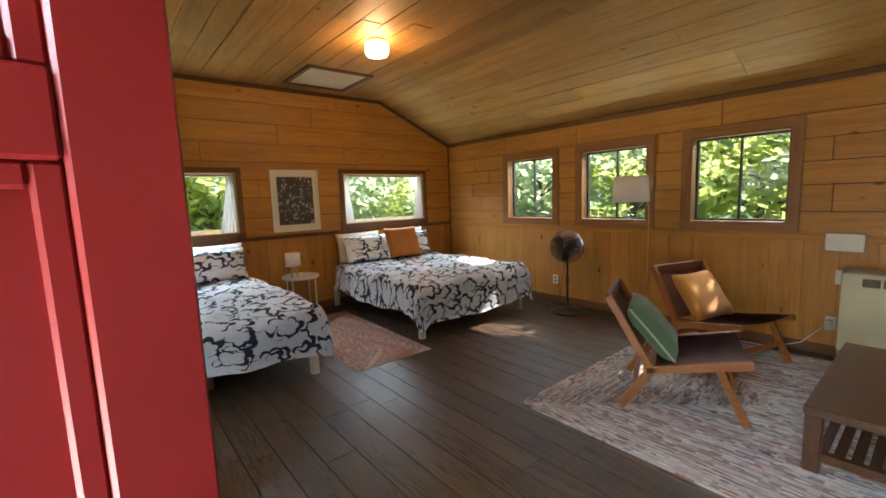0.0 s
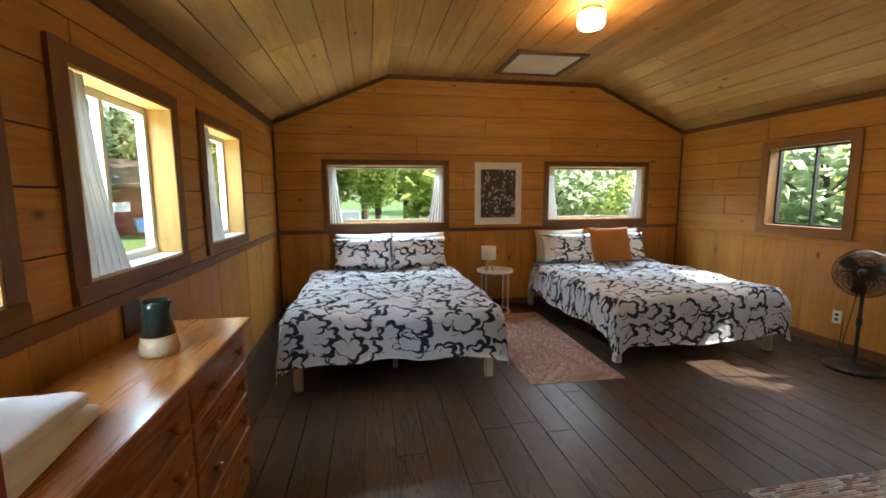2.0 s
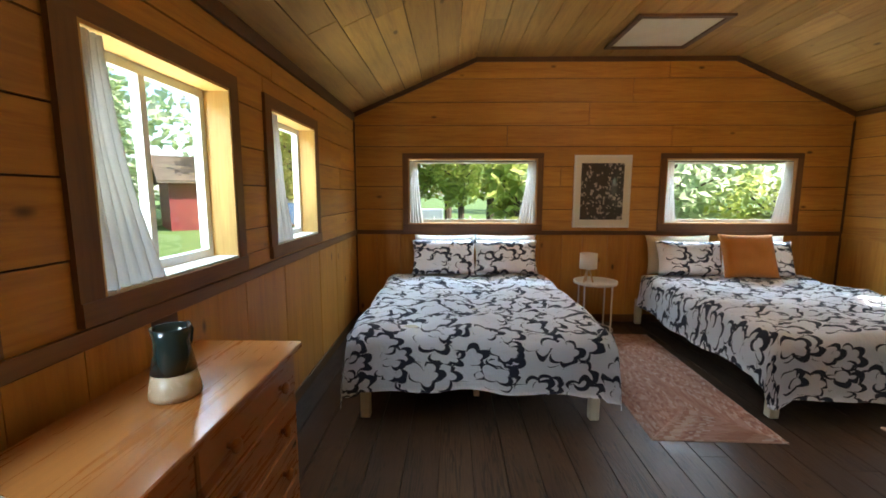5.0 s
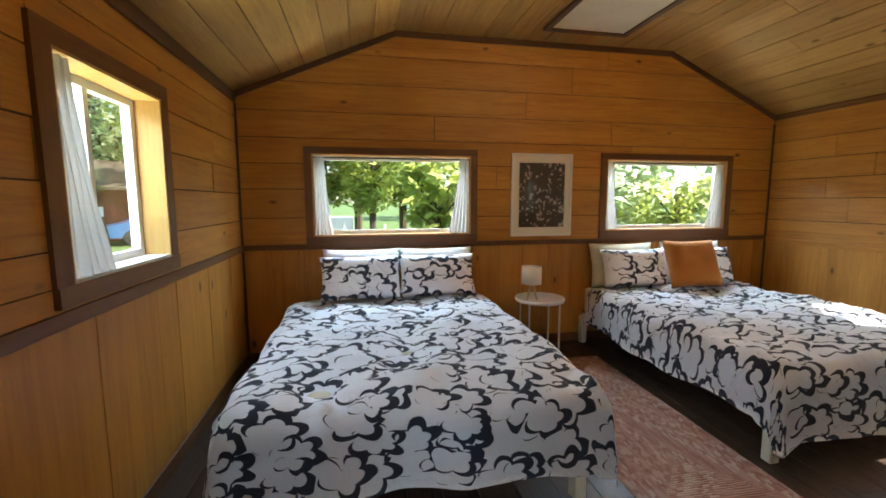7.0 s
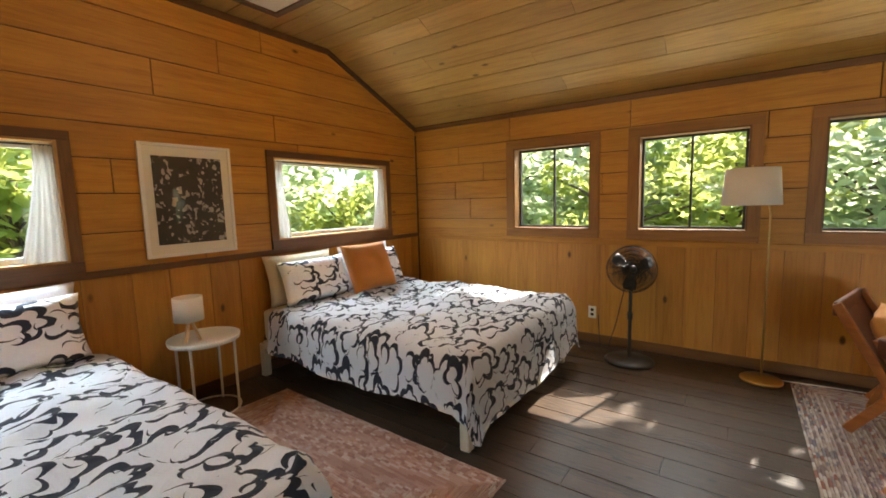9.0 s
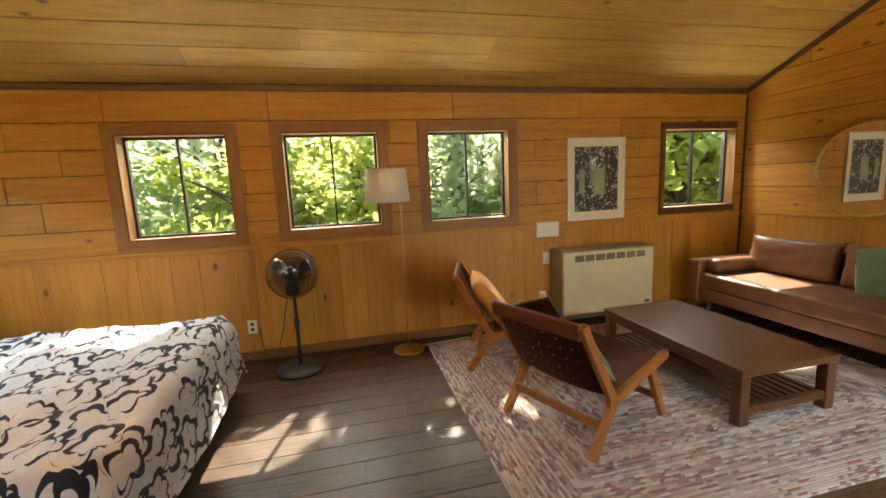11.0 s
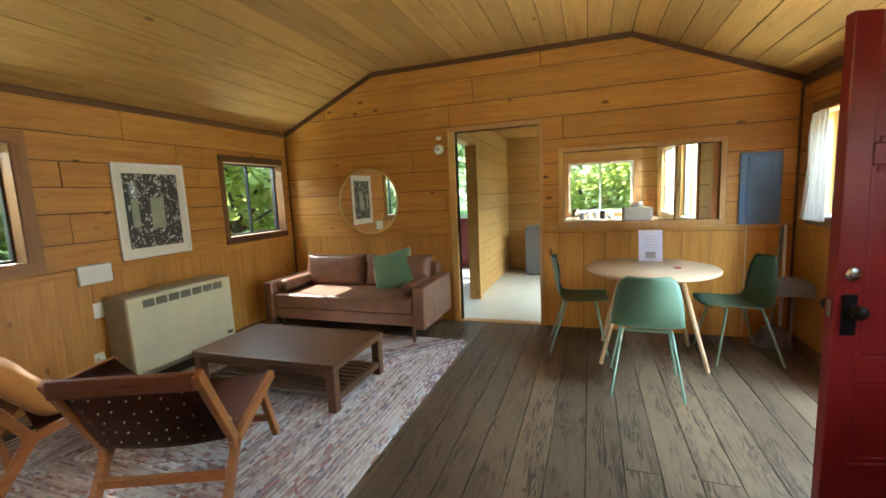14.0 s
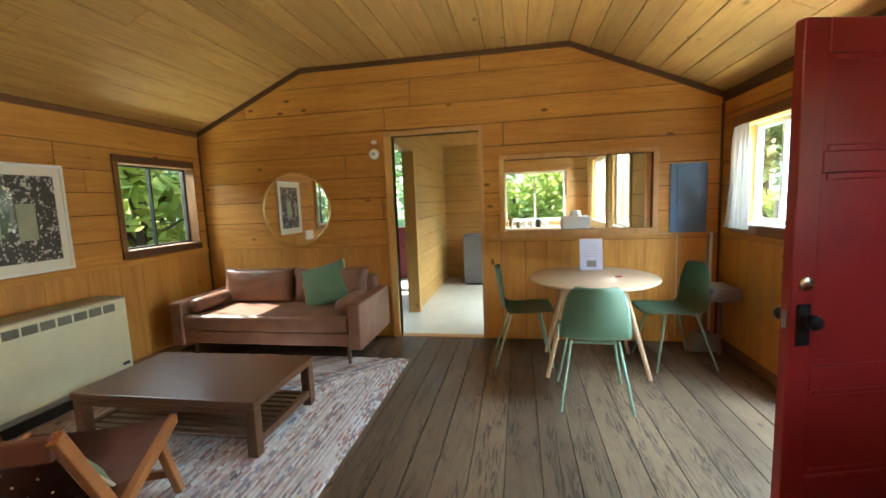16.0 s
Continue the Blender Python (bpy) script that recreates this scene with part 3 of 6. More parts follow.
table_wood = wood("dark walnut", (0.13, 0.062, 0.028), (0.065, 0.028, 0.013), 0, rough=0.32, knots=0, vary=0.1)
leg_wood = wood("dark walnut upright", (0.13, 0.062, 0.028), (0.065, 0.028, 0.013), 2, rough=0.35, knots=0, vary=0.1)
teak = wood("oiled teak", (0.40, 0.155, 0.04), (0.25, 0.085, 0.02), 1, rough=0.4, knots=0, vary=0.1)
dresser_wood = wood("lacquered pine", (0.44, 0.175, 0.042), (0.30, 0.10, 0.022), 1, rough=0.28, knots=0.9, vary=0.12, coat=0.5)
birch = wood("pale birch", (0.62, 0.46, 0.30), (0.50, 0.34, 0.20), 0, rough=0.4, knots=0, vary=0.1)
birch_z = wood("pale birch legs", (0.66, 0.49, 0.30), (0.54, 0.36, 0.2), 2, rough=0.4, knots=0, vary=0.1)
bed_wood = wood("whitewashed pine", (0.72, 0.66, 0.52), (0.58, 0.5, 0.36), 2, rough=0.5, knots=0.2, vary=0.1)
green_plastic = paint("sage green plastic", (0.12, 0.22, 0.15), (0.10, 0.19, 0.13), 0.42, 300, 0.03)
green_steel = paint("sage green steel", (0.20, 0.32, 0.25), (0.17, 0.28, 0.21), 0.4)
heater_paint = paint("cream enamel", (0.60, 0.57, 0.38), (0.52, 0.49, 0.32), 0.4)
heater_side = paint("grey enamel", (0.30, 0.29, 0.24), (0.25, 0.24, 0.2), 0.45)
grille_grey = paint("grey grille", (0.16, 0.15, 0.11), (0.12, 0.11, 0.08), 0.68)
brass = material("aged brass", (0.62, 0.44, 0.17), 0.3, 1.0)
chrome = material("brushed nickel", (0.72, 0.68, 0.6), 0.22, 1.0)
black_iron = material("black iron", (0.018, 0.018, 0.02), 0.45, 0.6)
blue_paint = paint("faded blue paint", (0.10, 0.17, 0.27), (0.08, 0.14, 0.23), 0.55)
white_plastic = paint("white plastic", (0.75, 0.75, 0.72), (0.68, 0.68, 0.64), 0.4)
shade_cloth = cloth("off white lampshade", (0.80, 0.76, 0.68), (0.74, 0.70, 0.62))
ceramic_green = paint("dark green glaze", (0.02, 0.035, 0.03), (0.012, 0.02, 0.02), 0.12)
ceramic_cream = paint("buff glaze", (0.52, 0.40, 0.26), (0.44, 0.32, 0.2), 0.25)
# the sky's blue bounce is put into the colour of this white paper
paper_sky_tint = paint("white paper tinted by sky bounce", (0.70, 0.74, 0.93), (0.66, 0.70, 0.90), 0.7)
print_grey = paint("grey print", (0.30, 0.30, 0.32), (0.22, 0.22, 0.24), 0.7)
red_plastic = paint("red enamel", (0.50, 0.018, 0.015), (0.42, 0.015, 0.012), 0.25)
steel_grey = paint("grey steel", (0.16, 0.16, 0.17), (0.12, 0.12, 0.13), 0.4)
vinyl_mat = paint("pale vinyl tile", (0.62, 0.60, 0.54), (0.54, 0.52, 0.46), 0.3)
hatch_paint = paint("white painted hatch", (0.66, 0.60, 0.46), (0.58, 0.51, 0.37), 0.6)
art_dark = art_material("print of pale flowers on black", 14, (0.02, 0.02, 0.022), (0.42, 0.41, 0.40))
art_wood = art_material("black and white print of a thicket", 19, (0.018, 0.02, 0.018), (0.55, 0.55, 0.50))
fan_cage_mat = material("black wire", (0.012, 0.012, 0.013), 0.4, 0.3)
lamp_glow = material("lit opal glass", (0.9, 0.85, 0.75), 0.3)
lamp_glow.node_tree.nodes["Principled BSDF"].inputs["Emission Color"].default_value = (1.0, 0.78, 0.50, 1)
lamp_glow.node_tree.nodes["Principled BSDF"].inputs["Emission Strength"].default_value = 9.0

# ---- windows, casings and trim ----
def window(name, place, o, style, trim_h, trim_v, jamb, tw, label, glass_d=0.12):
    """Casing round the opening o, jambs through the wall, sash bars and panes."""
    u0, u1, v0, v1 = o
    win = thing(name, Matrix(), label, "window", kind="structure")

    def bar(pname, a0, a1, b0, b1, d0, d1, mat):
        bm = bmesh.new()
        add_prism(bm, [(a0, b0), (a1, b0), (a1, b1), (a0, b1)], d0, d1, place)
        part(pname, bm, mat, win)
    t, b, l, r = tw
    f = -0.018
    if t:
        bar("casing_head", u0 - l, u1 + r, v1, v1 + t, f, 0.0095, trim_h)
    if b:
        bar("casing_sill", u0 - l, u1 + r, v0 - b, v0, f - 0.006, 0.0095, trim_h)
    if l:
        bar("casing_side", u0 - l, u0, v0, v1, f, 0.0095, trim_v)
    if r:
        bar("casing_side", u1, u1 + r, v0, v1, f, 0.0095, trim_v)
    e = 0.012
    bar("jamb", u0, u0 + e, v0, v1, f + 0.004, WALL, jamb)
    bar("jamb", u1 - e, u1, v0, v1, f + 0.004, WALL, jamb)
    bar("jamb", u0 + e, u1 - e, v1 - e, v1, f + 0.004, WALL, jamb)
    bar("window_sill", u0 + e, u1 - e, v0, v0 + e, f + 0.004, WALL, jamb if style != "white" else white_vinyl)
    a0, a1, b0, b1 = u0 + e, u1 - e, v0 + e, v1 - e
    mat = black_metal if style == "black" else white_vinyl
    w = 0.018 if style == "black" else 0.035
    g = glass_d
    bar("sash_bar", a0, a1, b1 - w, b1, g - 0.02, g + 0.02, mat)
    bar("sash_bar", a0, a1, b0, b0 + w, g - 0.02, g + 0.02, mat)
    bar("sash_bar", a0, a0 + w, b0 + w, b1 - w, g - 0.02, g + 0.02, mat)
    bar("sash_bar", a1 - w, a1, b0 + w, b1 - w, g - 0.02, g + 0.02, mat)
    mids = [0.5 * (a0 + a1)] if style in ("black", "white") else []
    for mu in mids:
        bar("mullion", mu - w * 0.45, mu + w * 0.45, b0 + w, b1 - w, g - 0.018, g + 0.018, mat)
    xs = [a0 + w] + [m for m in mids] + [a1 - w]
    for p0, p1 in zip(xs, xs[1:]):
        bm = bmesh.new()
        add_prism(bm, [(p0, b0 + w), (p1, b0 + w), (p1, b1 - w), (p0, b1 - w)], g - 0.002, g + 0.002, place)
        part("pane", bm, glass, win).visible_shadow = False
    return win


for i, o in enumerate(OPEN_N):
    window("window_%d" % (i + 1), place_n, o, "plain", trim_x, trim_z, pale_trim, (0.055, 0.075, 0.06, 0.06), "wide low picture window with brown wood casing", 0.1)
east_y = wood("light brown casing along y", (0.36, 0.17, 0.045), (0.22, 0.09, 0.022), 1, knots=0.2, vary=0.15)
east_z = wood("light brown casing upright", (0.36, 0.17, 0.045), (0.22, 0.09, 0.022), 2, knots=0.2, vary=0.15)
for i, o in enumerate(OPEN_E[:3]):
    window("window_%d" % (i + 3), place_e, o, "black", east_y, east_z, trim_z, (0.075, 0.075, 0.08, 0.08), "black framed slider window in a brown casing")
window("window_6", place_e, OPEN_E[3], "black", trim_dark, trim_z, trim_z, (0.06, 0.06, 0.0, 0.04), "black framed slider window beside the corner")
for i, o in enumerate(OPEN_W[:3]):
    window("window_%d" % (i + 7), place_w, o, "white", trim_y, trim_z, jamb_wood, (0.07, 0.07, 0.085, 0.07), "white vinyl slider window in a brown casing", 0.125)

window("window_13", place_w, OPEN_W[4], "white", trim_y, trim_z, jamb_wood, (0.07, 0.07, 0.085, 0.07), "white vinyl slider window over the dresser", 0.125)


def strip(name, x0, y0, z0, x1, y1, z1, mat, label, cat="trim", bevel=0.003):
    return solid(name, box(x0, y0, z0, x1, y1, z1, bevel), mat, label, cat, kind="structure")


# chair rails, ceiling edges, corners, baseboards
strip("trim", 0.012, L - 0.016, 0.965, W - 0.012, L - 0.001, 1.01, trim_x, "brown rail along the bed wall")
strip("trim", W - 0.013, 0.012, 0.94, W - 0.001, L - 0.016, 0.99, wood("rail", PINE, PINE_D, 1), "plain cedar rail under the windows")
strip("trim", 0.001, 2.22, 0.955, 0.014, L - 0.016, 1.012, trim_y, "brown rail under the windows")
strip("trim", 3.13, 0.001, 0.955, W - 0.013, 0.010, 0.985, wall_x, "thin cedar rail over upright boards")
strip("trim", 0.03, 0.001, 1.015, 2.05, 0.016, 1.045, pale_trim, "pale ledge under the pass-through")


def gable_trim(y0, y1):
    bm = bmesh.new()
    hgt = 0.05
    for (xa, za), (xb, zb) in (((0.002, H), (KL, TOP)), ((KL, TOP), (KR, TOP)), ((KR, TOP), (W - 0.002, H))):
        add_prism(bm, [(xa, za - hgt), (xb, zb - hgt), (xb, zb - 0.004), (xa, za - 0.004)], y0, y1, lambda u, v, d: (u, d, v))
    solid("trim", bm, trim_dark, "dark stained strip where gable meets ceiling", "trim", kind="structure")


gable_trim(L - 0.022, L - 0.0025)
gable_trim(0.0025, 0.022)
strip("trim", W - 0.02, 0.024, H - 0.052, W - 0.0025, 0.0 + L - 0.024, H - 0.006, trim_y, "brown strip along the eaves")
strip("trim", 0.0025, 0.024, H - 0.085, 0.022, L - 0.024, H - 0.006, trim_dark, "dark stained strip along the eaves")
for (x0, y0, x1, y1) in ((0.0025, L - 0.02, 0.02, L - 0.0025), (W - 0.02, L - 0.02, W - 0.0025, L - 0.0025), (W - 0.02, 0.0025, W - 0.0025, 0.02), (0.0025, 0.0025, 0.02, 0.02)):
    strip("trim", x0, y0, 0.02, x1, y1, H - 0.09, trim_dark, "dark corner strip")
strip("baseboard", W - 0.016, 0.02, 0.001, W - 0.0025, L - 0.02, 0.085, trim_y, "brown baseboard", "baseboard")
strip("baseboard", 0.0025, 0.02, 0.001, 0.016, 1.20, 0.085, trim_y, "brown baseboard", "baseboard")
strip("baseboard", 0.0025, 2.22, 0.001, 0.016, L - 0.02, 0.085, trim_y, "brown baseboard", "baseboard")
strip("baseboard", 0.02, L - 0.016, 0.001, W - 0.02, L - 0.0025, 0.085, trim_x, "brown baseboard", "baseboard")

# doorway and pass-through casings in the south wall
for nm, (u0, u1, v0, v1), b in (("doorway_casing", OPEN_S[0], False), ("pass_through_casing", OPEN_S[1], True)):
    t = thing(nm, Matrix(), "pale fir casing round an opening", "casing", kind="structure")
    w = 0.075 if not b else 0.05
    wr = w if b else 0.035
    part("head", box(u0 - wr, -0.10, v1, u1 + w, 0.018, v1 + 0.045, 0.003), pale_trim, t)
    part("side", box(u1, -0.10, v0, u1 + w, 0.018, v1, 0.003), jamb_wood, t)
    part("side", box(u0 - wr, -0.10, v0, u0, 0.018, v1, 0.003), pale_trim, t)
    if b:
        part("jamb_liner", box(u0 + 0.0005, -0.0995, v0 + 0.0005, 0.626, -0.03, v1 - 0.0005, 0.002), pale_trim, t)
        part("sill", box(u0 - wr, -0.10, v0 - 0.04, u1 + w, 0.024, v0, 0.003), pale_trim, t)
    else:
        part("threshold", box(u0, -0.10, -0.02, u1, 0.0, 0.006, 0.002), pale_trim, t)

# entrance casing and the open red door
t = thing("door_casing", Matrix(), "brown casing of the entrance", "casing", kind="structure")
u0, u1, v0, v1 = OPEN_W[3]
part("head", box(-WALL, u0 - 0.07, v1, 0.018, u1 + 0.07, v1 + 0.07, 0.003), trim_y, t)
part("side", box(-WALL, u0 - 0.07, 0, 0.018, u0, v1, 0.003), trim_z, t)
part("side", box(-WALL, u1, 0, 0.0, u1 + 0.02, v1, 0.003), trim_z, t)
part("threshold", box(-WALL, u0, -0.03, -0.003, u1, 0.008, 0.003), trim_y, t)

door = thing("door_1", pose(0.0, 2.12, 0, 0, 0, 14), "glossy red panelled wooden door standing open", "door", kind="structure")
DW, DH, DT = 0.795, 2.0, 0.045
for nm, a in (("stile", (0.0, 0.10)), ("stile", (DW - 0.098, DW))):
    part(nm, box(a[0], 0, 0.012, a[1], DT, DH, 0.004), red_paint, door)
zr = [(0.012, 0.24), (0.60, 0.70), (1.45, 1.53), (DH - 0.12, DH)]
for a, b in zr:
    part("rail", box(0.101, 0.0, a, DW - 0.099, DT, b, 0.004), red_paint, door)
for (a, b), (c, d) in zip(zr, zr[1:]):
    bm = bmesh.new()
    add_box(bm, 0.10, 0.017, b - 0.002, DW - 0.098, DT - 0.017, c + 0.002)
    x0, x1 = 0.10, DW - 0.098
    for yy, s in ((0.017, -1), (DT - 0.017, 1)):
        k = 0.014 * s
        for p, q in (((x0, b), (x0 + 0.025, c)), ((x1 - 0.025, b), (x1, c))):
            add_box(bm, p[0], yy, p[1], q[0], yy + k * 0.75, q[1], 0.004)
        for p, q in (((x0 + 0.025, b), (x1 - 0.025, b + 0.025)), ((x0 + 0.025, c - 0.025), (x1 - 0.025, c))):
            add_box(bm, p[0], yy, p[1], q[0], yy + k * 0.75, q[1], 0.004)
    part("panel", bm, red_paint, door)
ky = DW - 0.055
for s, yy in ((1, DT), (-1, 0.0)):
    pl = part("latch_plate", box(ky - 0.028, yy - 0.002, 0.79, ky + 0.028, yy + s * 0.006, 0.955, 0.003), black_iron, door, "black iron backplate")
    part("door_knob", lathe([(0.012, 0), (0.012, 0.03), (0.026, 0.036), (0.03, 0.05), (0.024, 0.064), (0.008, 0.068)], 18, pose(ky, yy, 0.895, -90 * s, 0, 0)), black_iron, door, "round black knob", True)
    part("deadbolt", lathe([(0.03, 0), (0.03, 0.008), (0.02, 0.014)], 18, pose(ky - 0.003, yy, 1.035, -90 * s, 0, 0)), chrome, door, "brushed nickel deadbolt", True)
part("thumb_turn", box(ky - 0.022, DT + 0.012, 1.028, ky + 0.016, DT + 0.024, 1.042, 0.004), chrome, door, "brushed nickel thumb turn")
part("strike_edge", box(DW - 0.003, 0.012, 0.86, DW + 0.0015, 0.033, 0.93, 0.0005), chrome, door)
for z in (0.25, 1.0, 1.75):
    part("hinge", rod((-0.004, -0.006, z - 0.05), (-0.004, -0.006, z + 0.05), 0.008), black_iron, door)

# ---- beds ----
def duvet(x0, x1, y0, y1, top, drop, seed, foot_drop):
    """A quilt lying on the mattress, falling over both sides and the foot with soft folds."""
    bm = bmesh.new()
    nx, ny = 70, 84
    g = {}
    w, l = x1 - x0, y1 - y0
    sd, fd = drop, foot_drop
    for i in range(nx + 1):
        for j in range(ny + 1):
            s = -sd + (w + 2 * sd) * i / nx
            t = -fd + (l + fd) * j / ny
            over_s = max(0.0, -s, s - w)
            over_t = max(0.0, -t)
            x = min(max(s, 0), w)
            y = max(t, 0)
            fold = noise.noise(Vector((s * 3.3 + seed, t * 3.3, 0.3))) * 0.036 + noise.noise(Vector((s * 8 + seed, t * 11, 1.7))) * 0.02 + abs(noise.noise(Vector((s * 5 + seed, t * 16, 4.7)))) * 0.016
            r = 0.10
            z = top + fold * 1.2 * max(0.0, 1 - (over_s + over_t) / 0.15)
            out_x = out_y = 0.0
            flare = 0.12
            if over_s > 0:
                a = min(over_s / r, math.pi / 2)
                out_x = r * math.sin(a) + max(0.0, over_s - r * 1.57) * flare + noise.noise(Vector((t * 4 + seed, 2.2, over_s * 2))) * 0.035 * min(1, over_s / 0.15)
                z -= r * (1 - math.cos(a)) + max(0.0, over_s - r * 1.57)
                out_x *= -1 if s < 0 else 1
            if over_t > 0:
                a = min(over_t / r, math.pi / 2)
                out_y = -(r * math.sin(a) + max(0.0, over_t - r * 1.57) * flare + noise.noise(Vector((s * 4 + seed, 5.1, over_t * 2))) * 0.035 * min(1, over_t / 0.15))
                z -= r * (1 - math.cos(a)) + max(0.0, over_t - r * 1.57)
            if over_s > 0 and over_t > 0:
                z = top - max(over_s, over_t) * 1.04 - 0.28 * min(over_s, over_t) + 0.04
                out_x *= 0.9
                out_y *= 0.9
            z += 0.075 * noise.noise(Vector((s * 2.4, t * 2.4, 7 + seed))) * min(1.0, (over_s + over_t) / 0.2)
            g[i, j] = bm.verts.new((x0 + x + out_x, y0 + y + out_y, max(z, 0.12)))
    for i in range(nx):
        for j in range(ny):
            bm.faces.new((g[i, j], g[i + 1, j], g[i + 1, j + 1], g[i, j + 1]))
    lay = bm.loops.layers.uv.new("cloth")
    where = {vert: (i, j) for (i, j), vert in g.items()}
    for f in bm.faces:
        for lp_ in f.loops:
            i, j = where[lp_.vert]
            lp_[lay].uv = (seed + -sd + (w + 2 * sd) * i / nx, -fd + (l + fd) * j / ny)
    # the underside, a little inside the outside
    bmesh.ops.solidify(bm, geom=list(bm.faces), thickness=0.02)
    return bm


def make_bed(x0, x1, y0, label):
    bed = thing("bed", pose(x0, y0, 0), label, "bed", "double beds")
    w, l = x1 - x0, L - 0.04 - y0
    for x in (0.0, w - 0.06):
        for y in (0.0, l - 0.06):
            part("leg", box(x, y, 0.0, x + 0.06, y + 0.06, 0.24 if y == 0 else 0.27, 0.006), bed_wood, bed)
    part("rail", box(0.0, 0.06, 0.235, 0.03, l - 0.06, 0.30, 0.004), bed_wood, bed)
    part("rail", box(w - 0.03, 0.06, 0.235, w, l - 0.06, 0.30, 0.004), bed_wood, bed)
    part("rail", box(0.06, 0.01, 0.235, w - 0.06, 0.04, 0.30, 0.004), bed_wood, bed)
    part("rail", box(0.06, l - 0.04, 0.235, w - 0.06, l - 0.01, 0.30, 0.004), bed_wood, bed)
    part("centre_leg", box(w / 2 - 0.02, 0.3, 0.0, w / 2 + 0.02, 0.34, 0.2, 0.004), bed_wood, bed)
    for k in range(12):
        y = 0.12 + k * (l - 0.3) / 11
        part("slat", box(0.031, y, 0.272, w - 0.031, y + 0.07, 0.29, 0.002), bed_wood, bed)
    part("mattress", box(0.03, 0.04, 0.291, w - 0.03, l - 0.02, 0.545, 0.05, None, 4), sheet_cream, bed, "cream sheeted mattress", True)
    return bed


make_bed(0.48, 1.97, 5.0, "double bed with a whitewashed frame, made up")
make_bed(3.05, 4.60, 5.05, "double bed with a whitewashed frame beside the window wall")
for k, (x0, x1, y0) in enumerate(((0.49, 1.96, 5.02), (3.07, 4.59, 5.07))):
    q = new("duvet", mesh_of("duvet", duvet(x0, x1, y0, 6.78, 0.575, 0.36 if k == 0 else 0.37, 3.1 + 4 * k, 0.40 if k == 0 else 0.46), duvet_mat, True))
    tagged(q, "white duvet with navy flower outlines spread over the bed", "duvet", "duvets")


def pillow(x, y, z, w, h, d, tilt, rz, mat, label, seed, name="pillow"):
    ob = new(name, mesh_of(name, cushion(w, h, d, 16, 0.45, seed), mat, True))
    ob.matrix_world = pose(x, y, z, tilt, 0, rz)
    return tagged(ob, label, name, "pillows on the beds")


for x in (0.98, 1.62):
    pillow(x, 6.93, 0.56, 0.66, 0.42, 0.15, -12, 0, linen_white, "plain white pillow against the wall", x)
    pillow(x - 0.01, 6.76, 0.575, 0.66, 0.37, 0.16, -20, 2, duvet_mat, "white pillow with navy flower outlines", x + 3)
for x in (3.45, 4.22):
    pillow(x, 6.93, 0.56, 0.68, 0.42, 0.15, -12, 0, linen_white if x > 4 else sheet_cream, "plain pale pillow against the wall", x)
    pillow(x + (0.03 if x < 4 else -0.02), 6.76, 0.575, 0.66, 0.37, 0.16, -20, -2, duvet_mat, "white pillow with navy flower outlines", x + 5)
pillow(3.98, 6.60, 0.585, 0.52, 0.46, 0.15, -24, -4, mustard, "mustard yellow cushion leaning on the pillows", 9, "cushion")

# side table with lamp
st = thing("side_table", pose(2.53, 6.80, 0), "small round white metal tray table", "side table")
part("tray", lathe([(0.001, 0.488), (0.205, 0.488), (0.215, 0.492), (0.218, 0.52), (0.212, 0.52), (0.208, 0.497), (0.001, 0.496)], 36), white_metal, st, "", True)
for a in (40, 130, 220, 310):
    c, s_ = math.cos(radians(a)), math.sin(radians(a))
    part("leg", box(0.19 * c - 0.007, 0.19 * s_ - 0.007, 0, 0.19 * c + 0.007, 0.19 * s_ + 0.007, 0.49, 0.002), white_metal, st)
bm = bmesh.new()
add_tube(bm, [(0.19 * math.cos(radians(a)), 0.19 * math.sin(radians(a)), 0.012) for a in range(0, 361, 15)], 0.006, 6)
part("foot_ring", bm, white_metal, st)
tl = thing("table_lamp", pose(2.46, 6.83, 0.4965), "small table lamp with tripod base and white shade", "lamp")
for a in (90, 210, 330):
    part("leg", rod((0.055 * math.cos(radians(a)), 0.055 * math.sin(radians(a)), 0.001), (0.012 * math.cos(radians(a)), 0.012 * math.sin(radians(a)), 0.14), 0.009), birch_z, tl)
part("socket", rod((0, 0, 0.125), (0, 0, 0.20), 0.016), white_plastic, tl)
part("shade", lathe([(0.088, 0.145), (0.088, 0.30), (0.084, 0.30), (0.084, 0.145)], 32, None, True), shade_cloth, tl, "off-white drum shade", True)

